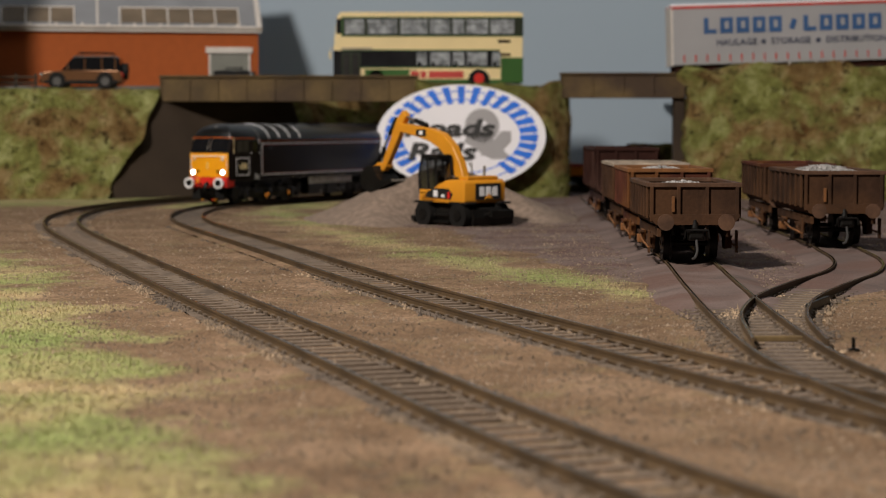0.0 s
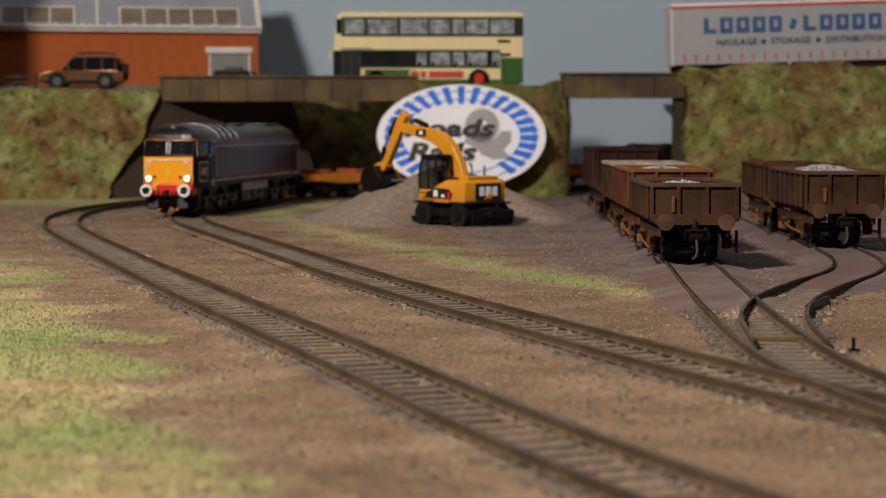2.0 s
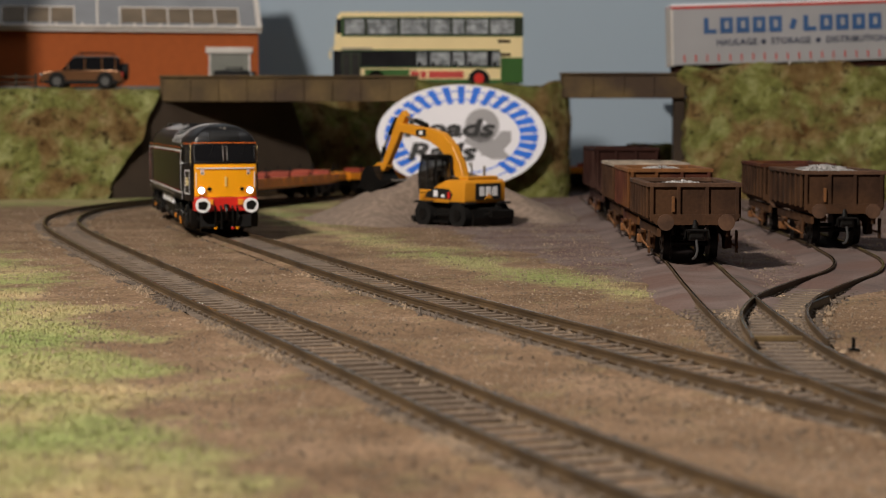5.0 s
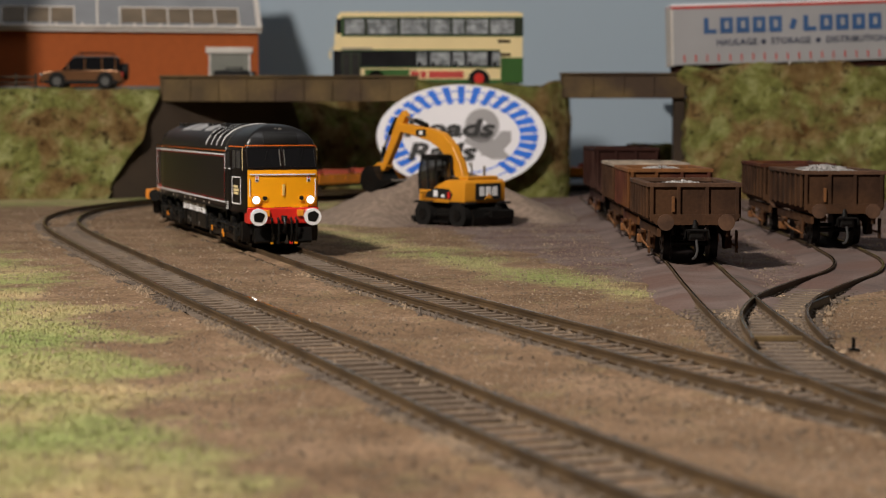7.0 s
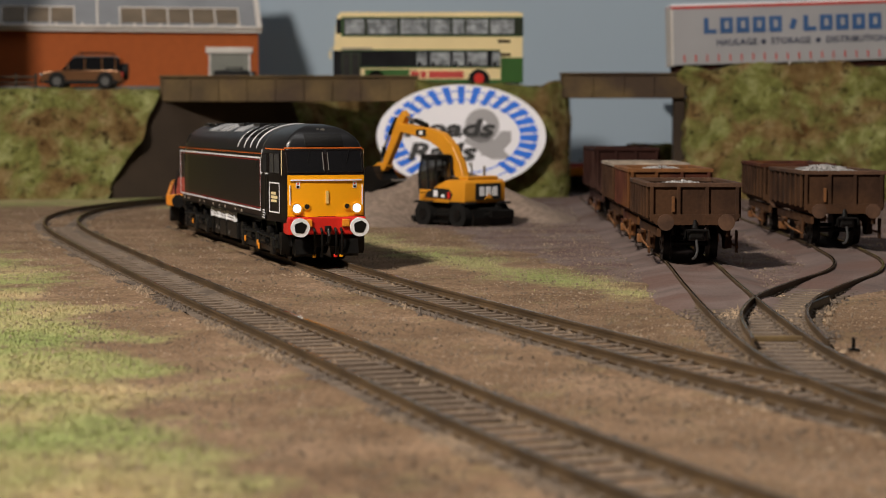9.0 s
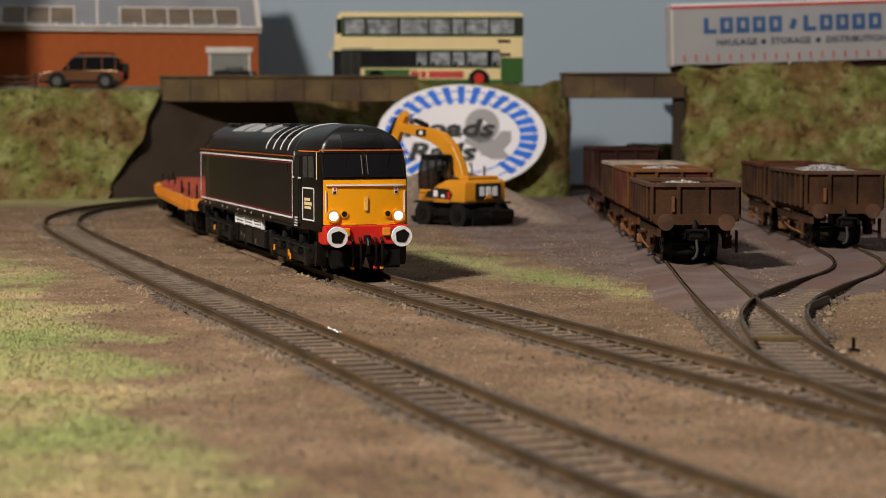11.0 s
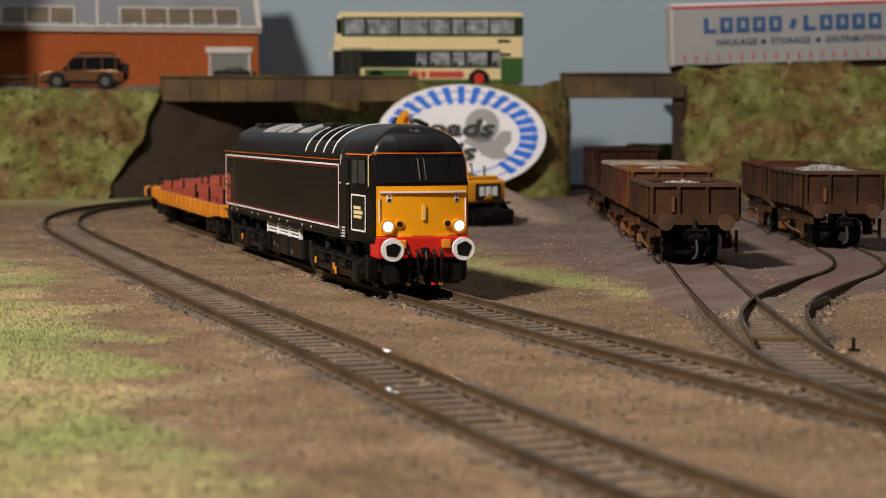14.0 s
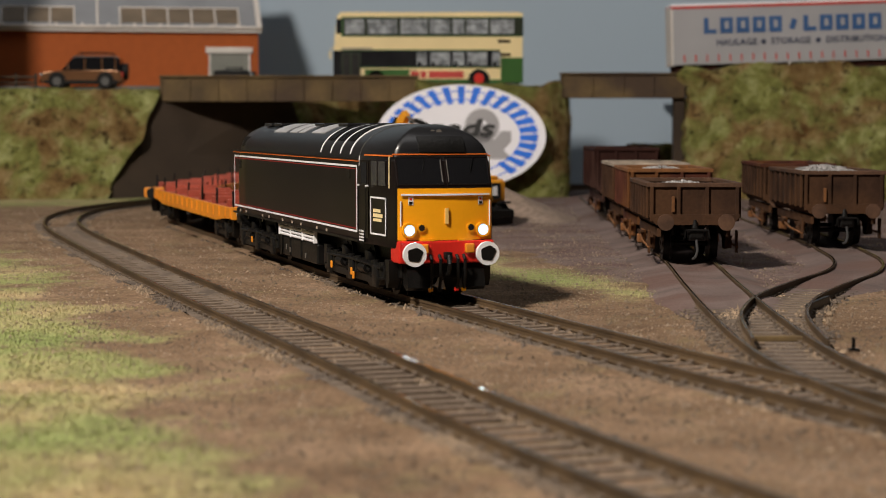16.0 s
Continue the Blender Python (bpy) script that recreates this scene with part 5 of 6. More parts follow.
# ---- oval exhibition sign leaning on the bank ----
def oval_sign():
    t = thing("oval_sign", mm(13.6, 1366, 42.8, 0, -7, 0), "oval white sign with a blue railway border leaning on the bank", "sign")
    RX, RZ = 63.0, 38.8
    bm = B()
    outline = [(RX * math.cos(a * math.pi / 48), RZ * math.sin(a * math.pi / 48)) for a in range(96)]
    prism(bm, outline, 0, 3.2, "y")
    bmesh.ops.bevel(bm, geom=[e for e in bm.edges if abs(e.verts[0].co.y - e.verts[1].co.y) < 0.1], offset=0.5, segments=2, affect="EDGES")
    board = part("board", bm, M["sign_white"], t, "white oval board")
    for f in (0.70, 0.86):
        rows = []
        for i in range(-16, 70):
            a = radians(i * 4.0 - 18)
            if i * 4.0 - 18 > 212:
                break
            c, s = math.cos(a), math.sin(a)
            rows.append([(RX * f * c, -0.25, RZ * f * s), (RX * (f + 0.014) * c, -0.25, RZ * (f + 0.02) * s), (RX * (f + 0.014) * c, 0.3, RZ * (f + 0.02) * s), (RX * f * c, 0.3, RZ * f * s)])
        part("drawn_rail", loft(B(), rows), M["sign_blue"], board, "thin blue rail line")
    for k in range(25):
        a = radians(-48 + k * 11.5)
        c, s = math.cos(a), math.sin(a)
        d = Vector((-RX * s, 0, RZ * c)).normalized()
        n = Vector((c * RX, 0, s * RZ)).normalized()
        mid = Vector((RX * 0.80 * c, 0, RZ * 0.80 * s))
        q = [mid + d * u + n * v for u, v in ((-2.0, -6.6), (2.0, -6.6), (2.8, 6.6), (-2.8, 6.6))]
        part("drawn_sleeper", prism(B(), [(p.x, p.z) for p in q], -0.35, 0.4, "y"), M["sign_blue"], board)
    amp = B()
    ring(amp, (15.5, -0.2, 8), "y", 12.8, 4.2, 0.4, 28)
    prism(amp, [(2, -4), (22, -17), (38, -17), (16, 6), (8, 6)], -0.2, 0.25, "y")
    prism(amp, [(14, -14), (30, 4), (37, 4), (37, -4), (26, -16)], -0.24, 0.25, "y")
    part("drawn_mark", amp, M["sign_grey"], board, "large grey ampersand mark")
    letters("lettering", "Roads", 17.5, Matrix.Translation((-10, -0.7, 5.6)) @ Matrix.Diagonal((1.55, 1, 1, 1)), M["sign_black"], board, 0.3, 0.2, 1.0, 0.55, "bold black italic word")
    letters("lettering", "Rails", 17.5, Matrix.Translation((-15.5, -0.7, -12.0)) @ Matrix.Diagonal((1.55, 1, 1, 1)), M["sign_black"], board, 0.3, 0.2, 1.0, 0.55, "bold black italic word")
    return t


oval_sign()


# ---- road vehicles ----
def road_wheel(parent, x, y, z, r, w, hub, sign):
    wl = part("wheel", cyl(B(), (x, y, z), (x, y + sign * w, z), r, 24), M["tyre"], parent, smooth=40)
    part("hub", cyl(B(), (x, y - sign * 0.3, z), (x, y + 0.1 * sign, z), r * 0.62, 18), M[hub], wl, smooth=40)


def bus():
    t = thing("double_decker_bus", mm(-85, 1432, ROAD_Z, 0), "cream and green double-decker bus on the road", "bus")
    L, W, H = 147.0, 33.0, 57.6

    def band(name, x0, x1, z0, z1, m, proud, label="", host=None, depth=0.6):
        return part(name, box(B(), x0, x1, -proud, depth, z0, z1, 0.12), M[m], host or t, label)
    body = B()
    prism(body, [(0, 3), (L, 3), (L, H - 1), (L - 2, H), (6, H), (2.6, H - 3), (1.2, 40), (0, 30)], 0, W, "y")
    bmesh.ops.bevel(body, geom=[e for e in body.edges if abs(e.verts[0].co.y - e.verts[1].co.y) < 0.1], offset=0.7, segments=2, affect="EDGES")
    shell = part("body", body, M["cream"], t, "cream painted body", smooth=35)
    band("upper_band", 6, L - 0.2, 39.5, 53.2, "green", 0.15, "dark green window band", shell)
    band("lower_band", 4, L - 17.5, 15.2, 27.8, "pane_dark", 0.15, "black lower window band", shell)
    band("rear_panel", L - 17, L + 0.3, 3, 22.5, "green_mid", 0.2, "green rear corner", shell, W + 0.2)
    band("rear_corner", L - 4, L + 0.3, 39.5, 53.2, "green", 0.25, "", shell, W + 0.2)
    band("skirt", 24, 64, 3.2, 13.4, "green_mid", 0.2, "green skirt panel", shell)
    band("skirt", 64, L - 17, 2.2, 5.5, "green_mid", 0.25, "green lower skirt", shell)
    band("front_panel", -0.3, 6, 8, 27.8, "pane_dark", 0.2, "dark front corner", shell, W + 0.2)
    band("front_corner", 0.6, 7, 30, 39.4, "cream", 0.25, "", shell)
    wrap = band("front_window", 2.2, 6.4, 41.0, 52.4, "pane_dark", 0.2, "dark wrapped front window", shell, W)
    band("pillar", 6.2, 7.4, 39.6, 53.0, "green_mid", 0.4, "", wrap)
    for x0, x1, z0, z1 in ((6, L - 17.5, 14.4, 15.2), (6, L - 17.5, 27.8, 28.6), (6, L - 0.4, 53.2, 54.0), (6, L - 0.4, 38.7, 39.5)):
        band("beading", x0, x1, z0, z1, "green_mid", 0.35, "thin green beading", shell)
    for a, b in ((8.8, 23.8), (26.5, 49.4), (52.1, 72.8), (74.6, 90.5), (92.3, 101.5), (103.3, 120.1), (121.9, 140.4)):
        w = band("window", a, b, 40.8, 52.0, "pane", 0.35, "window pane painted pale as sky in the glass", shell)
        band("vent_bar", a, b, 48.6, 49.0, "green", 0.5, "", w)
    for a, b in ((64.5, 72.4), (75.1, 90.5), (92.7, 101.5), (103.8, 119.2), (123.2, 129.8)):
        w = band("window", a, b, 16.4, 26.6, "pane", 0.35, "window pane painted pale as sky in the glass", shell)
        band("seat_back", a + 1, a + 3.4, 16.4, 19.4, "pane_dark", 0.45, "", w)
    door = band("door", 6, 21, 4, 26.5, "green", 0.35, "dark folding entrance door", shell)
    for x in (7.4, 14.4):
        band("pane", x, x + 5, 8, 25, "glass_cab", 0.5, "", door)
    band("sign_strip", 6, 30, 28.4, 30.2, "rim_pale", 0.3, "", shell)
    ad = band("advert", 59, 102, 5.8, 12.8, "cream", 0.3, "red and cream advertisement", shell)
    for a, b in ((60, 66.5), (67.5, 72), (74, 101)):
        band("advert_bar", a, b, 6.6, 12.0, "stripe_red", 0.45, "", ad)
    for x in (132.0, 132.4):
        for z in (28.6, 39.2 - 0.4 - 2.6):
            band("grille", x - 4.4, x + 5, z - 5 if z < 30 else z - 2.2, (z - 5 if z < 30 else z - 2.2) + 2.2, "rust", 0.3, "", shell)
    arch = B()
    cyl(arch, (113, -0.25, 5.2), (113, 3, 5.2), 8.4, 24)
    part("wheel_arch", arch, M["tyre"], shell)
    road_wheel(t, 113, -0.4, 6.4, 6.4, 6, "red", 1)
    road_wheel(t, 33, -0.2, 6.4, 6.4, 6, "tyre", 1)
    road_wheel(t, 113, W - 4, 6.4, 6.4, 4, "red", 1)
    road_wheel(t, 33, W - 4, 6.4, 6.4, 4, "red", 1)
    part("mirror", box(tube(B(), [(0.5, 1, 29), (-2.4, -2, 30)], 0.3, 6), -3.4, -1.6, -3.4, -2.0, 21.5, 27.5, 0.3), M["cream"], t, "cream door mirror")
    return t


bus()


def trailer():
    t = thing("lorry_trailer", mm(172.5, 1380, ROAD_Z, 0, 0, -1.7), "white curtain-sided lorry trailer with red stripe and blue lettering", "trailer")
    L, W = 178.0, 33.0
    box_ = part("curtain", box(B(), 0, L, 0, W, 14.6, 59.2, 0.5), M["curtain"], t, "off-white side curtain")
    part("top_stripe", box(B(), -0.3, L + 0.3, -0.4, W + 0.4, 56.6, 58.6, 0.2), M["stripe_red"], box_, "red top stripe")
    part("roof_rail", box(B(), -0.4, L + 0.4, -0.5, W + 0.5, 58.6, 60.2, 0.3), M["sign_white"], box_, "white roof rail")
    part("rear_post", box(B(), -0.6, 1.0, -0.3, W + 0.3, 14.2, 58, 0.2), M["fascia"], box_)
    for k in range(21):
        x = 9 + k * 8.6
        st = part("strap", box(B(), x - 0.35, x + 0.35, -0.35, 0.2, 15.0, 27.0), M["curtain"], box_)
        part("buckle", box(B(), x - 0.55, x + 0.55, -0.55, 0, 17.0, 22.0, 0.1), M["stripe_red"], st, "red strap buckle")
    x = 24.0
    for word in (5, 0, 5):
        if word == 0:
            part("marking", box(B(), x, x + 4, -0.4, 0.2, 40, 47.6, 0, Matrix.Translation((x, 0, 44)) @ Matrix.Rotation(radians(20), 4, "Y") @ Matrix.Translation((-x, 0, -44))), M["blue"], box_)
            x += 9.5
            continue
        for k in range(word):
            b = B()
            box(b, x, x + 9.6, -0.4, 0.2, 37.6, 49.4, 0.1)
            part("name_block", b, M["blue"], box_, "blue lettering of the firm's name")
            if k:
                part("block_gap", box(B(), x + 3.6, x + 6.4, -0.5, 0.1, 41.2, 46.4), M["curtain"], box_)
            else:
                part("block_gap", box(B(), x + 3.6, x + 9.7, -0.5, 0.1, 40.8, 49.5), M["curtain"], box_)
            x += 12.2
        x += 4
    for words, cx in (("HAULAGE", 48.5), ("STORAGE", 89), ("DISTRIBUTION", 138)):
        letters("lettering", words, 6.6, Matrix.Translation((cx, -0.3, 30.6)), M["navy"], box_, 0.15, 0, 1.05, 0.12, "navy lettering")
    for cx in (68.5, 109.5):
        part("star", cyl(B(), (cx, -0.4, 30.6), (cx, 0.1, 30.6), 1.9, 10), M["navy"], box_)
    part("chassis", box(box(B(), 2, L, 4, 8, 9.5, 14.6, 0.3), 2, L, W - 8, W - 4, 9.5, 14.6, 0.3), M["maroon"], t, "dark red chassis")
    g = part("side_guard", box(box(B(), 84, 132, 0.4, 1.2, 9.0, 10.6, 0.2), 84, 132, 0.4, 1.2, 5.4, 7.0, 0.2), M["fascia"], t, "white side guard rail")
    for gx in (88, 108, 128):
        part("guard_post", box(B(), gx - 0.8, gx + 0.8, 0.5, 1.1, 5.4, 14.6), M["fascia"], g)
    for x in (38, 56, 74):
        road_wheel(t, x, 0.6, 6.6, 6.6, 7, "steel", 1)
        road_wheel(t, x, W - 7.6, 6.6, 6.6, 7, "steel", 1)
    for s in (3, W - 5):
        part("landing_leg", box(B(), L - 30, L - 26, s, s + 2, 0.3, 11, 0.2), M["under"], t)
    return t


trailer()


def car(name, m, paint, label, tall, rack):
    t = thing(name, m, label, "car")
    L, W = 62.0, 26.0
    h = 13.5 if tall else 7.5
    low = B()
    prism(low, [(0, 5), (0.4, h - 2.5), (2, h - 1.2), (17, h), (L - 3, h), (L - 0.5, h - 2), (L, 5), (L - 3, 3.6), (3, 3.6)], 0, W, "y")
    bmesh.ops.bevel(low, geom=list(low.edges), offset=0.9, segments=2, affect="EDGES")
    body = part("body", low, M[paint], t, "", smooth=40)
    top = h + (10.5 if tall else 4.8)
    roofp = [(15.5, h - 0.5), (23.5, top - 0.9), (26, top), (L - 6, top), (L - 2.6, top - 1.2), (L - 1.2, h - 0.5)]
    cab_b = B()
    rows = []
    for i, y in enumerate((0.9, 2.4, W - 2.4, W - 0.9)):
        k = 0 if i in (1, 2) else 0.8
        rows.append([(x, y if z < h + 1 else (y + (1.6 if y < W / 2 else -1.6)), z - (k if z > h + 1 else 0)) for x, z in roofp])
    loft(cab_b, rows)
    cabin = part("cabin", cab_b, M["glass_dark"], t, "dark tinted glazing", smooth=30)
    part("roof", box(B(), 24.6, L - 5.5, 2.6, W - 2.6, top - 0.5, top + 0.5, 0.4), M["hub_grey" if tall else paint], cabin)
    for x in (20.5, 33.5, 46.5, L - 5.5):
        part("pillar", box(B(), x - 0.6, x + 0.6, 0.8, W - 0.8, h - 0.6, top - 1.2 if x > 24 else h + 5, 0.2), M[paint], cabin)
    part("sill", box(B(), 3, L - 3, -0.3, W + 0.3, 3.2, 6.0, 0.4), M["tyre"], body, "black lower trim")
    for x in (12.5, L - 13):
        part("wheel_arch", cyl(B(), (x, -0.2, 5.8), (x, W + 0.2, 5.8), 6.6, 20), M["tyre"], body, smooth=40)
        road_wheel(t, x, -0.6, 5.2, 5.2, 4, "hub_grey", 1)
        road_wheel(t, x, W - 3.4, 5.2, 5.2, 4, "steel", 1)
    for y in (3, W - 3):
        part("headlamp", box(B(), -0.4, 1.2, y - 2.4, y + 2.4, h - 4.6, h - 2.2, 0.3), M["silver"], body, "clear headlamp")
        part("tail_lamp", box(B(), L - 1.2, L + 0.3, y - 1.6, y + 1.6, h - 6, h - 1.6, 0.3), M["red"], body)
    part("bumper", box(B(), -1, 2, 1, W - 1, 4, 7, 0.5), M["tyre"], body)
    part("mirror", box(B(), 20, 22, -2, 0.4, h + 0.4, h + 2.6, 0.4), M[paint], cabin)
    if rack:
        for y in (5, W - 5):
            part("roof_rail", tube(B(), [(27, y, top + 0.4), (28.4, y, top + 3.0), (L - 9, y, top + 3.0), (L - 7.6, y, top + 0.4)], 0.45, 6), M["tyre"], cabin, smooth=40)
        for x in (30, 37, 44, 51):
            part("roof_bar", tube(B(), [(x, 5, top + 3.0), (x, W - 5, top + 3.0)], 0.4, 6), M["tyre"], cabin, smooth=40)
        sp = part("spare_wheel", cyl(B(), (L - 1.6, W / 2, 13.0), (L + 2.6, W / 2, 13.0), 6.2, 22), M["tyre"], t, "black spare wheel on the tailgate", smooth=40)
        part("hub", cyl(B(), (L + 2.4, W / 2, 13.0), (L + 2.9, W / 2, 13.0), 2.6, 14), M["tyre"], sp)
    return t


car("off_road_car", mm(-306, 1398, 79.2, 2), "bronze", "bronze off-road car with roof rack and spare wheel", True, True)
car("saloon_car", mm(-151, 1412, ROAD_Z, 88), "silver", "silver saloon car parked behind the bridge parapet", False, False)


def fence():
    t = thing("fence", mm(-372, 1404, 79.5), "low dark brown timber fence on the embankment", "fence")
    for k in range(5):
        part("post", box(B(), k * 15, k * 15 + 2, 0, 2, -1, 11, 0.3), M["wing"], t)
    for z in (3, 7.5):
        part("rail", box(B(), -1, 63, -0.9, 0, z, z + 1.6, 0.2), M["wing"], t)
    return t


fence()


# ---- brick building ----
def building():
    t = thing("brick_building", mm(-150, 1496, ROAD_Z - 2, 11), "orange brick building with a glazed roof and white trim", "building")
    L, D, E = 620.0, 150.0, 48.0
    part("wall", box(B(), -L, 0, 0, 4, 0, E), M["brick"], t, "smooth orange-red brick wall")
    part("wall", prism(B(), [(4, 0), (D, 0), (D, E), (D / 2, E + 64), (4, E)], -4, 0, "x"), M["brick"], t, "brick gable wall")
    part("wall", box(B(), -L, 0, D, D + 4, 0, E), M["brick"], t)
    f = part("fascia", box(B(), -L, 2.5, -3.4, -0.2, E - 1.5, E + 3.2, 0.4), M["fascia"], t, "white fascia board")
    part("gutter", box(B(), -L, 3, -5.4, -3.4, E + 1.4, E + 3.6, 0.5), M["fascia"], f, "white gutter")
    slope = math.atan2(64, D / 2 + 3)
    m = Matrix.Translation((0, -4, E + 2.0)) @ Matrix.Rotation(slope, 4, "X")
    R = math.hypot(64, D / 2 + 3)
    roof = part("roof", box(B(), -L, 1, 0, R, -1.5, 0, 0, m), M["roof_sheet"], t, "grey sheet roof")
    part("verge", box(B(), -1.6, 2.6, -1, R, -2, 2.2, 0.3, m), M["fascia"], roof, "white verge board")
    part("roof", prism(B(), [(D / 2 - 2, E + 64.5), (D + 6, E - 2), (D + 6, E), (D / 2, E + 66.5)], -L, 1, "x"), M["roof_sheet"], t)
    x = -16.0
    for group in range(5):
        for k in range(5 if group == 0 else 3 if group == 1 else 4):
            pane = part("roof_pane", box(B(), x - 17.2, x, 6, 25, 0, 0.7, 0.1, m), M["roof_pane"], roof, "brown tinted roof pane")
            part("glazing_bar", box(B(), x, x + 1.3, 2, 26, 0, 1.4, 0.2, m), M["fascia"], pane)
            part("glazing_bar", box(B(), x - 17.2, x, 25, 26.4, 0, 1.2, 0.2, m), M["fascia"], pane)
            x -= 19.0
        part("glazing_bar", box(B(), x, x + 1.3, 2, 26, 0, 1.4, 0.2, m), M["fascia"], roof)
        x -= 18
        part("roof_rib", box(B(), x, x + 1.8, 0, R, 0, 1.2, 0.2, m), M["fascia"], roof)
        x -= 18
    for k in range(14):
        part("clip", box(B(), -18 - k * 20.5, -16 - k * 20.5, 0, 3, 0, 2.2, 0.2, m), M["fascia"], roof)
    d = part("door", box(B(), -39, -8, -0.8, 0.4, 0, 30), M["door_grey"], t, "grey-green door")
    part("lintel", box(B(), -42.5, -5, -2.4, 0.4, 30, 35, 0.4), M["fascia"], d, "white door hood")
    for xx in (-40.2, -8.2):
        part("frame", box(B(), xx, xx + 1.6, -1.4, 0.4, 0, 30, 0.2), M["fascia"], d)
    part("hinge", box(B(), -14, -13, -1.4, -0.8, 8, 19), M["under"], d)
    part("bar", tube(B(), [(-26, -1.3, 14), (-26, -1.3, 18), (-13.5, -1.3, 18), (-13.5, -1.3, 10)], 0.5, 6), M["under"], d)
    return t


building()

# ---- turnout fittings ----
lever = thing("point_lever", mm(100.5, 446, -3.0, 0), "small black point lever beside the turnout", "point lever")
part("base", box(B(), -1.3, 1.3, -0.9, 0.9, 0, 0.5, 0.15), M["under"], lever)
part("handle", box(B(), -0.4, 0.4, -0.4, 0.4, 0.5, 3.2, 0.1), M["under"], lever)
tie = thing("tie_bar", mm(0, 0), "dark tie bar linking the turnout blades", "tie bar")
part("bar", box(B(), 77.0, 92.0, 458.2, 460.2, -2.4, -1.0, 0.2), M["bridge"], tie)
frog = thing("check_rail", mm(0, 0), "short dark check rail of the turnout", "check rail")
part("rail", box(B(), -0.6, 0.6, -14, 14, -2.5, -0.1, 0.1, Matrix.Translation((112, 545, 0)) @ Matrix.Rotation(radians(-24), 4, "Z")), M["under"], frog)


# ---- grass fibres, bank foliage and loose grit ----
def blades(name, places, label, material, rng, size):
    """Short fibres, each a bent sliver of two faces."""
    verts, faces = [], []
    for x, y, z in places:
        a, l = rng.uniform(0, 2 * math.pi), size * rng.uniform(0.5, 1.35)
        lean, w = rng.uniform(0.4, 1.6) * l, 0.06 + 0.06 * rng.random()
        dx, dy = math.cos(a), math.sin(a)
        i = len(verts)
        verts += [(x - dy * w, y + dx * w, z - 0.5), (x + dy * w, y - dx * w, z - 0.5),
                  (x + dx * lean * 0.4 - dy * w * 0.8, y + dy * lean * 0.4 + dx * w * 0.8, z + l * 0.6), (x + dx * lean * 0.4 + dy * w * 0.8, y + dy * lean * 0.4 - dx * w * 0.8, z + l * 0.6),
                  (x + dx * lean, y + dy * lean, z + l)]
        faces += [(i, i + 1, i + 3, i + 2), (i + 2, i + 3, i + 4)]
    me = bpy.data.meshes.new(name)
    me.from_pydata([(a / 1000, b / 1000, c / 1000) for a, b, c in verts], [], faces)
    me.materials.append(material)
    return tagged(new(name, me), label, "grass", kind="stuff")


def scatter_grass():
    rng = random.Random(11)
    out = []
    while len(out) < 60000:
        y = 170 + 1100 * rng.random() ** 1.5
        x = rng.uniform(-0.27, 0.25) * y
        g, _ = cover(x, y)
        if rng.random() < (g * 1.15) ** 1.6:
            out.append((x, y, bed(x, y)))
    blades("grass", out, "short pale green and straw-coloured scenic grass", M["straw"], rng, 0.75)


def scatter_grit():
    rng = random.Random(12)
    verts, faces = [], []
    for _ in range(60000):
        y = 170 + 1050 * rng.random() ** 1.4
        x = rng.uniform(-0.27, 0.26) * y
        z, r = bed(x, y), 0.28 + 0.55 * rng.random() ** 4
        i = len(verts)
        for dx, dy, dz in ((1, 0.2, -0.3), (-0.6, 0.9, -0.3), (-0.5, -0.9, -0.3), (0.1, 0.1, 0.9)):
            verts.append(((x + r * dx * rng.uniform(0.6, 1.3)) / 1000, (y + r * dy * rng.uniform(0.6, 1.3)) / 1000, (z + r * dz) / 1000))
        faces += [(i, i + 1, i + 3), (i + 1, i + 2, i + 3), (i + 2, i, i + 3)]
    me = bpy.data.meshes.new("grit")
    me.from_pydata(verts, [], faces)
    me.materials.append(M["scenic"])
    tagged(new("grit", me), "loose sandy grit scattered over the ground", "grit", kind="stuff")


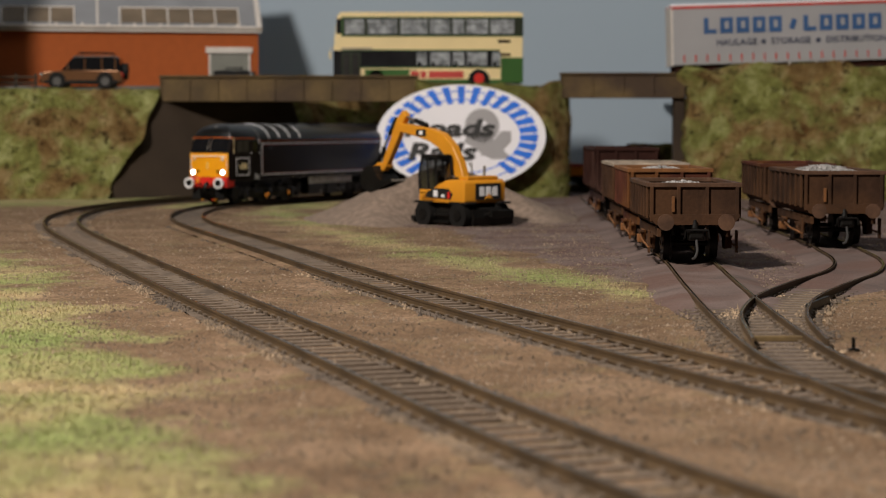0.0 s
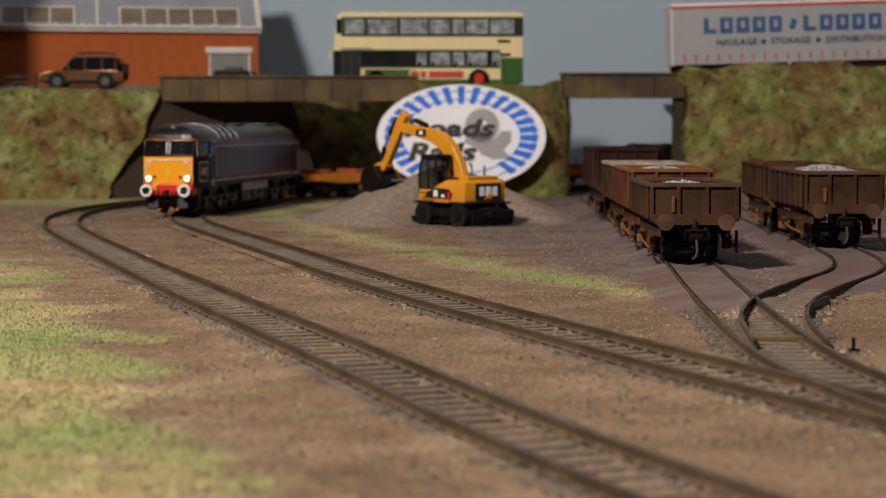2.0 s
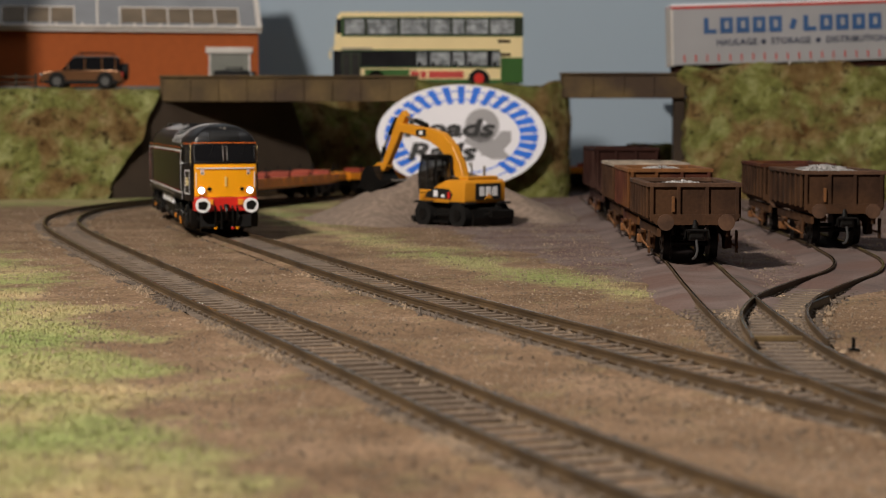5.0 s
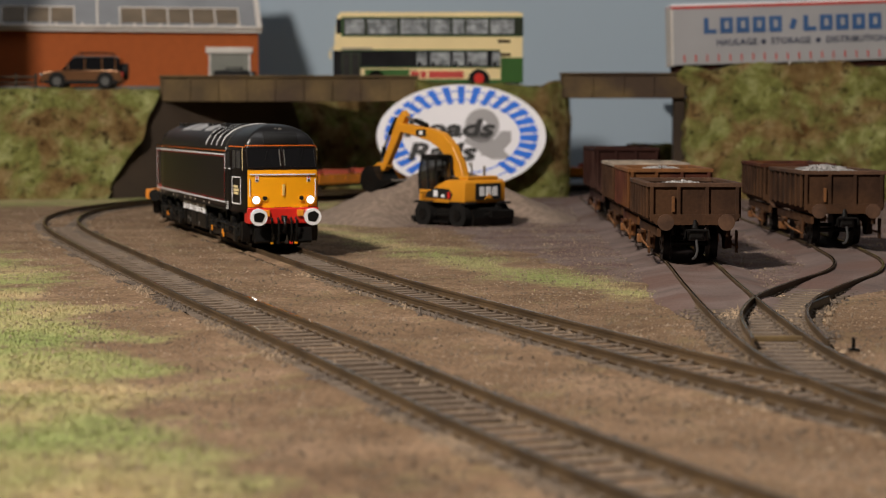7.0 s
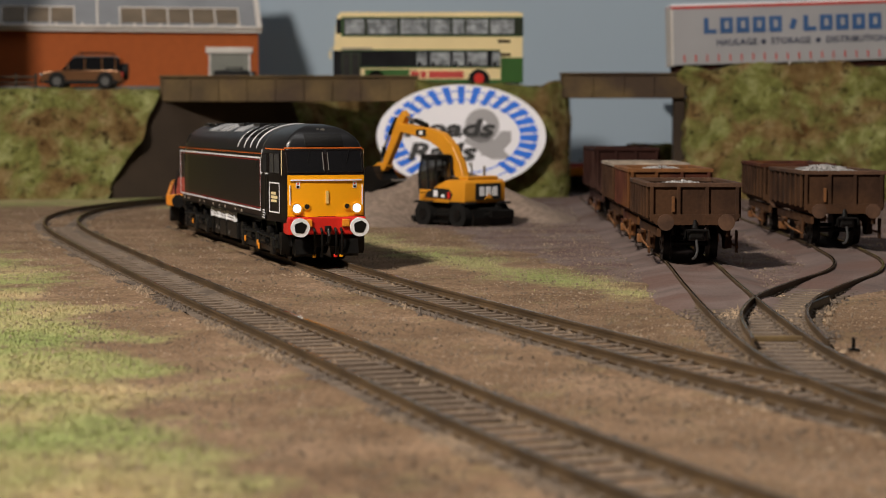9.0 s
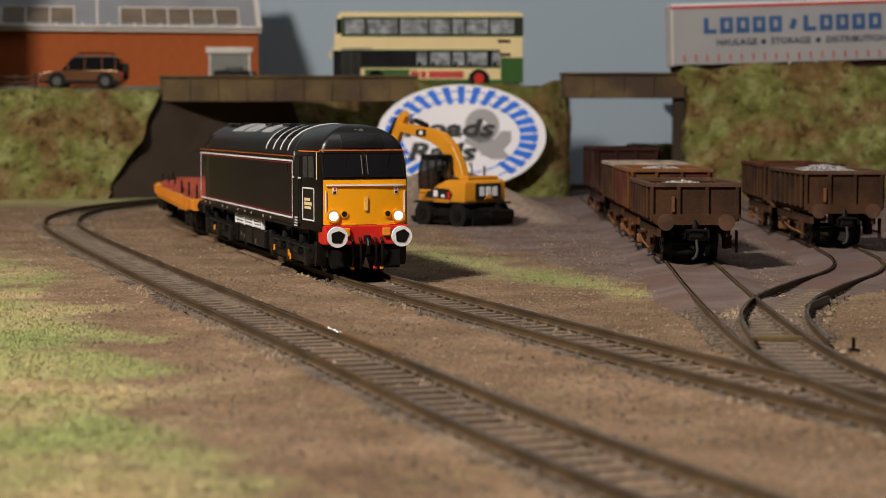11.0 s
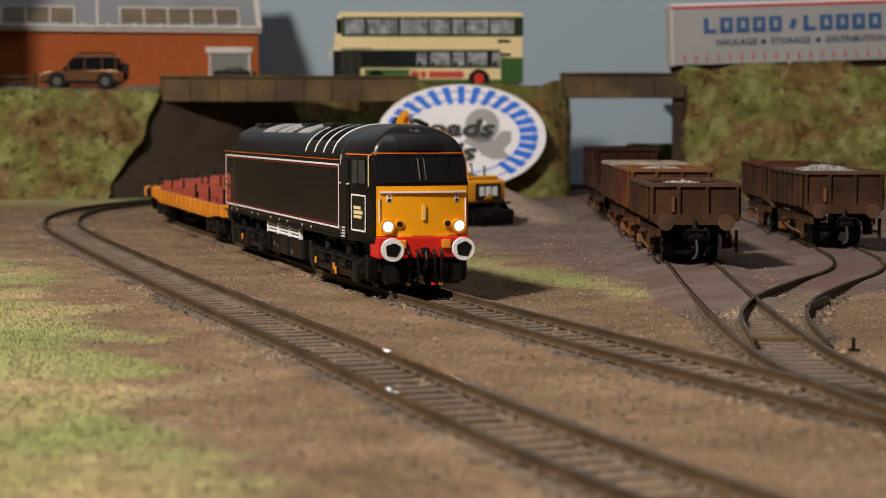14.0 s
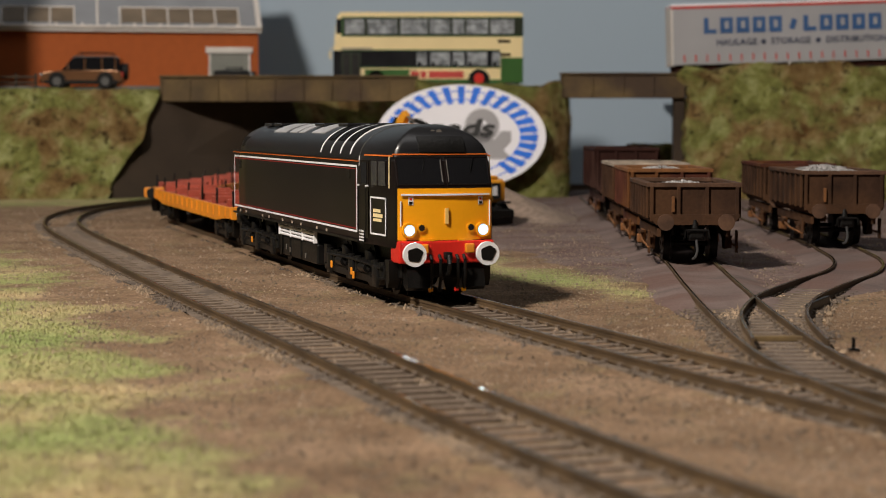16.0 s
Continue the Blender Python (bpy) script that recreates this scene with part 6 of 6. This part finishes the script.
def bank_foliage():
    """Tufts of foam and fibre over the embankment faces."""
    rng = random.Random(13)
    spots = []
    for ob in [o for o in scene.objects if o.name.startswith("embankment")]:
        tris = [p for p in ob.data.polygons if p.center.y < 1.56 and abs(p.center.x) < 0.40]
        area = [p.area for p in tris]
        for p in rng.choices(tris, area, k=int(sum(area) * 230000)):
            v = [ob.data.vertices[i].co for i in p.vertices]
            c = v[0].lerp(v[1], rng.random()).lerp(v[2].lerp(v[-1], rng.random()), rng.random())
            spots.append((c * 1000, p.normal))
    verts, faces = [], []
    for c, n in spots:
        for _ in range(2):
            r = 0.42 * rng.uniform(0.5, 1.5)
            d = (n + Vector((rng.uniform(-1, 1), rng.uniform(-1, 1), rng.uniform(-0.6, 1)))).normalized()
            u = d.orthogonal().normalized() * r
            w = d.cross(u)
            q = c + d * rng.uniform(0, 0.8)
            i = len(verts)
            verts += [(q + u) / 1000, (q + w * rng.uniform(0.5, 1.2)) / 1000, (q - u * rng.uniform(0.5, 1)) / 1000, (q + d * r * rng.uniform(0.8, 1.8)) / 1000]
            faces += [(i, i + 1, i + 3), (i + 1, i + 2, i + 3), (i, i + 2, i + 1)]
    me = bpy.data.meshes.new("bank_foliage")
    me.from_pydata(verts, [], faces)
    me.materials.append(M["tuft"])
    tagged(new("bank_foliage", me), "rough green and brown scenic foliage on the embankments", "foliage", kind="stuff")


scatter_grass()
scatter_grit()
bank_foliage()

# ---- the room that closes the place ----
for nm, x0, x1, y0, y1, z0, z1 in (("wall_south", -1900, 2100, -1700, -1650, -900, 2600), ("wall_west", -1950, -1900, -1700, 2000, -900, 2600), ("wall_east", 2100, 2150, -1700, 2000, -900, 2600),
                                   ("wall_north", -1900, 2100, 1990, 2040, -900, 2600), ("ceiling", -1900, 2100, -1650, 1990, 2600, 2650), ("floor", -1900, 2100, -1650, 1990, -950, -900)):
    tagged(part(nm, box(B(), x0, x1, y0, y1, z0, z1), M["board"]), "plain pale hall " + nm.split("_")[0], nm.split("_")[0], kind="structure")


# ---- movement ----
def motions():
    us = [(0, 1012), (0.5, 976.5), (1, 943), (1.5, 912), (2, 880), (2.5, 848.7), (3, 818), (3.5, 785.4), (4, 750), (4.5, 717.5), (5, 686), (5.5, 655.5), (6, 626), (6.5, 598), (7, 571.8), (7.5, 548.6), (8, 527.7), (8.5, 509), (9, 492.4),
          (9.5, 476.6), (10, 461.6), (10.5, 447.2), (11, 433.4), (11.5, 420), (12, 407), (12.5, 394.5), (13, 383.5), (13.5, 374.5), (14, 366.8), (14.5, 360.2), (15, 354.4), (15.5, 349.5), (16, 345.5)]
    walk(loco, [(t, ride(MAIN, u, 74)) for t, u in us])
    for k, (wagon, _) in enumerate(TRAIN):
        walk(wagon, [(t, ride(MAIN, u + 127.2 + 124.0 + k * 248.0, 88)) for t, u in us])
    times = [0.1 * i for i in range(161)]
    run = np.interp(times, [a for a, _ in us], [b for _, b in us])
    for sets, r in ((loco_wheels, 7.2), *((wheels, 6.3) for _, wheels in TRAIN)):
        for w in sets:
            c = w.matrix_basis.translation.copy()
            walk(w, [(t, Matrix.Translation(c) @ Matrix.Rotation((run[0] - u) / r, 4, "Y")) for t, u in zip(times, run)])


motions()
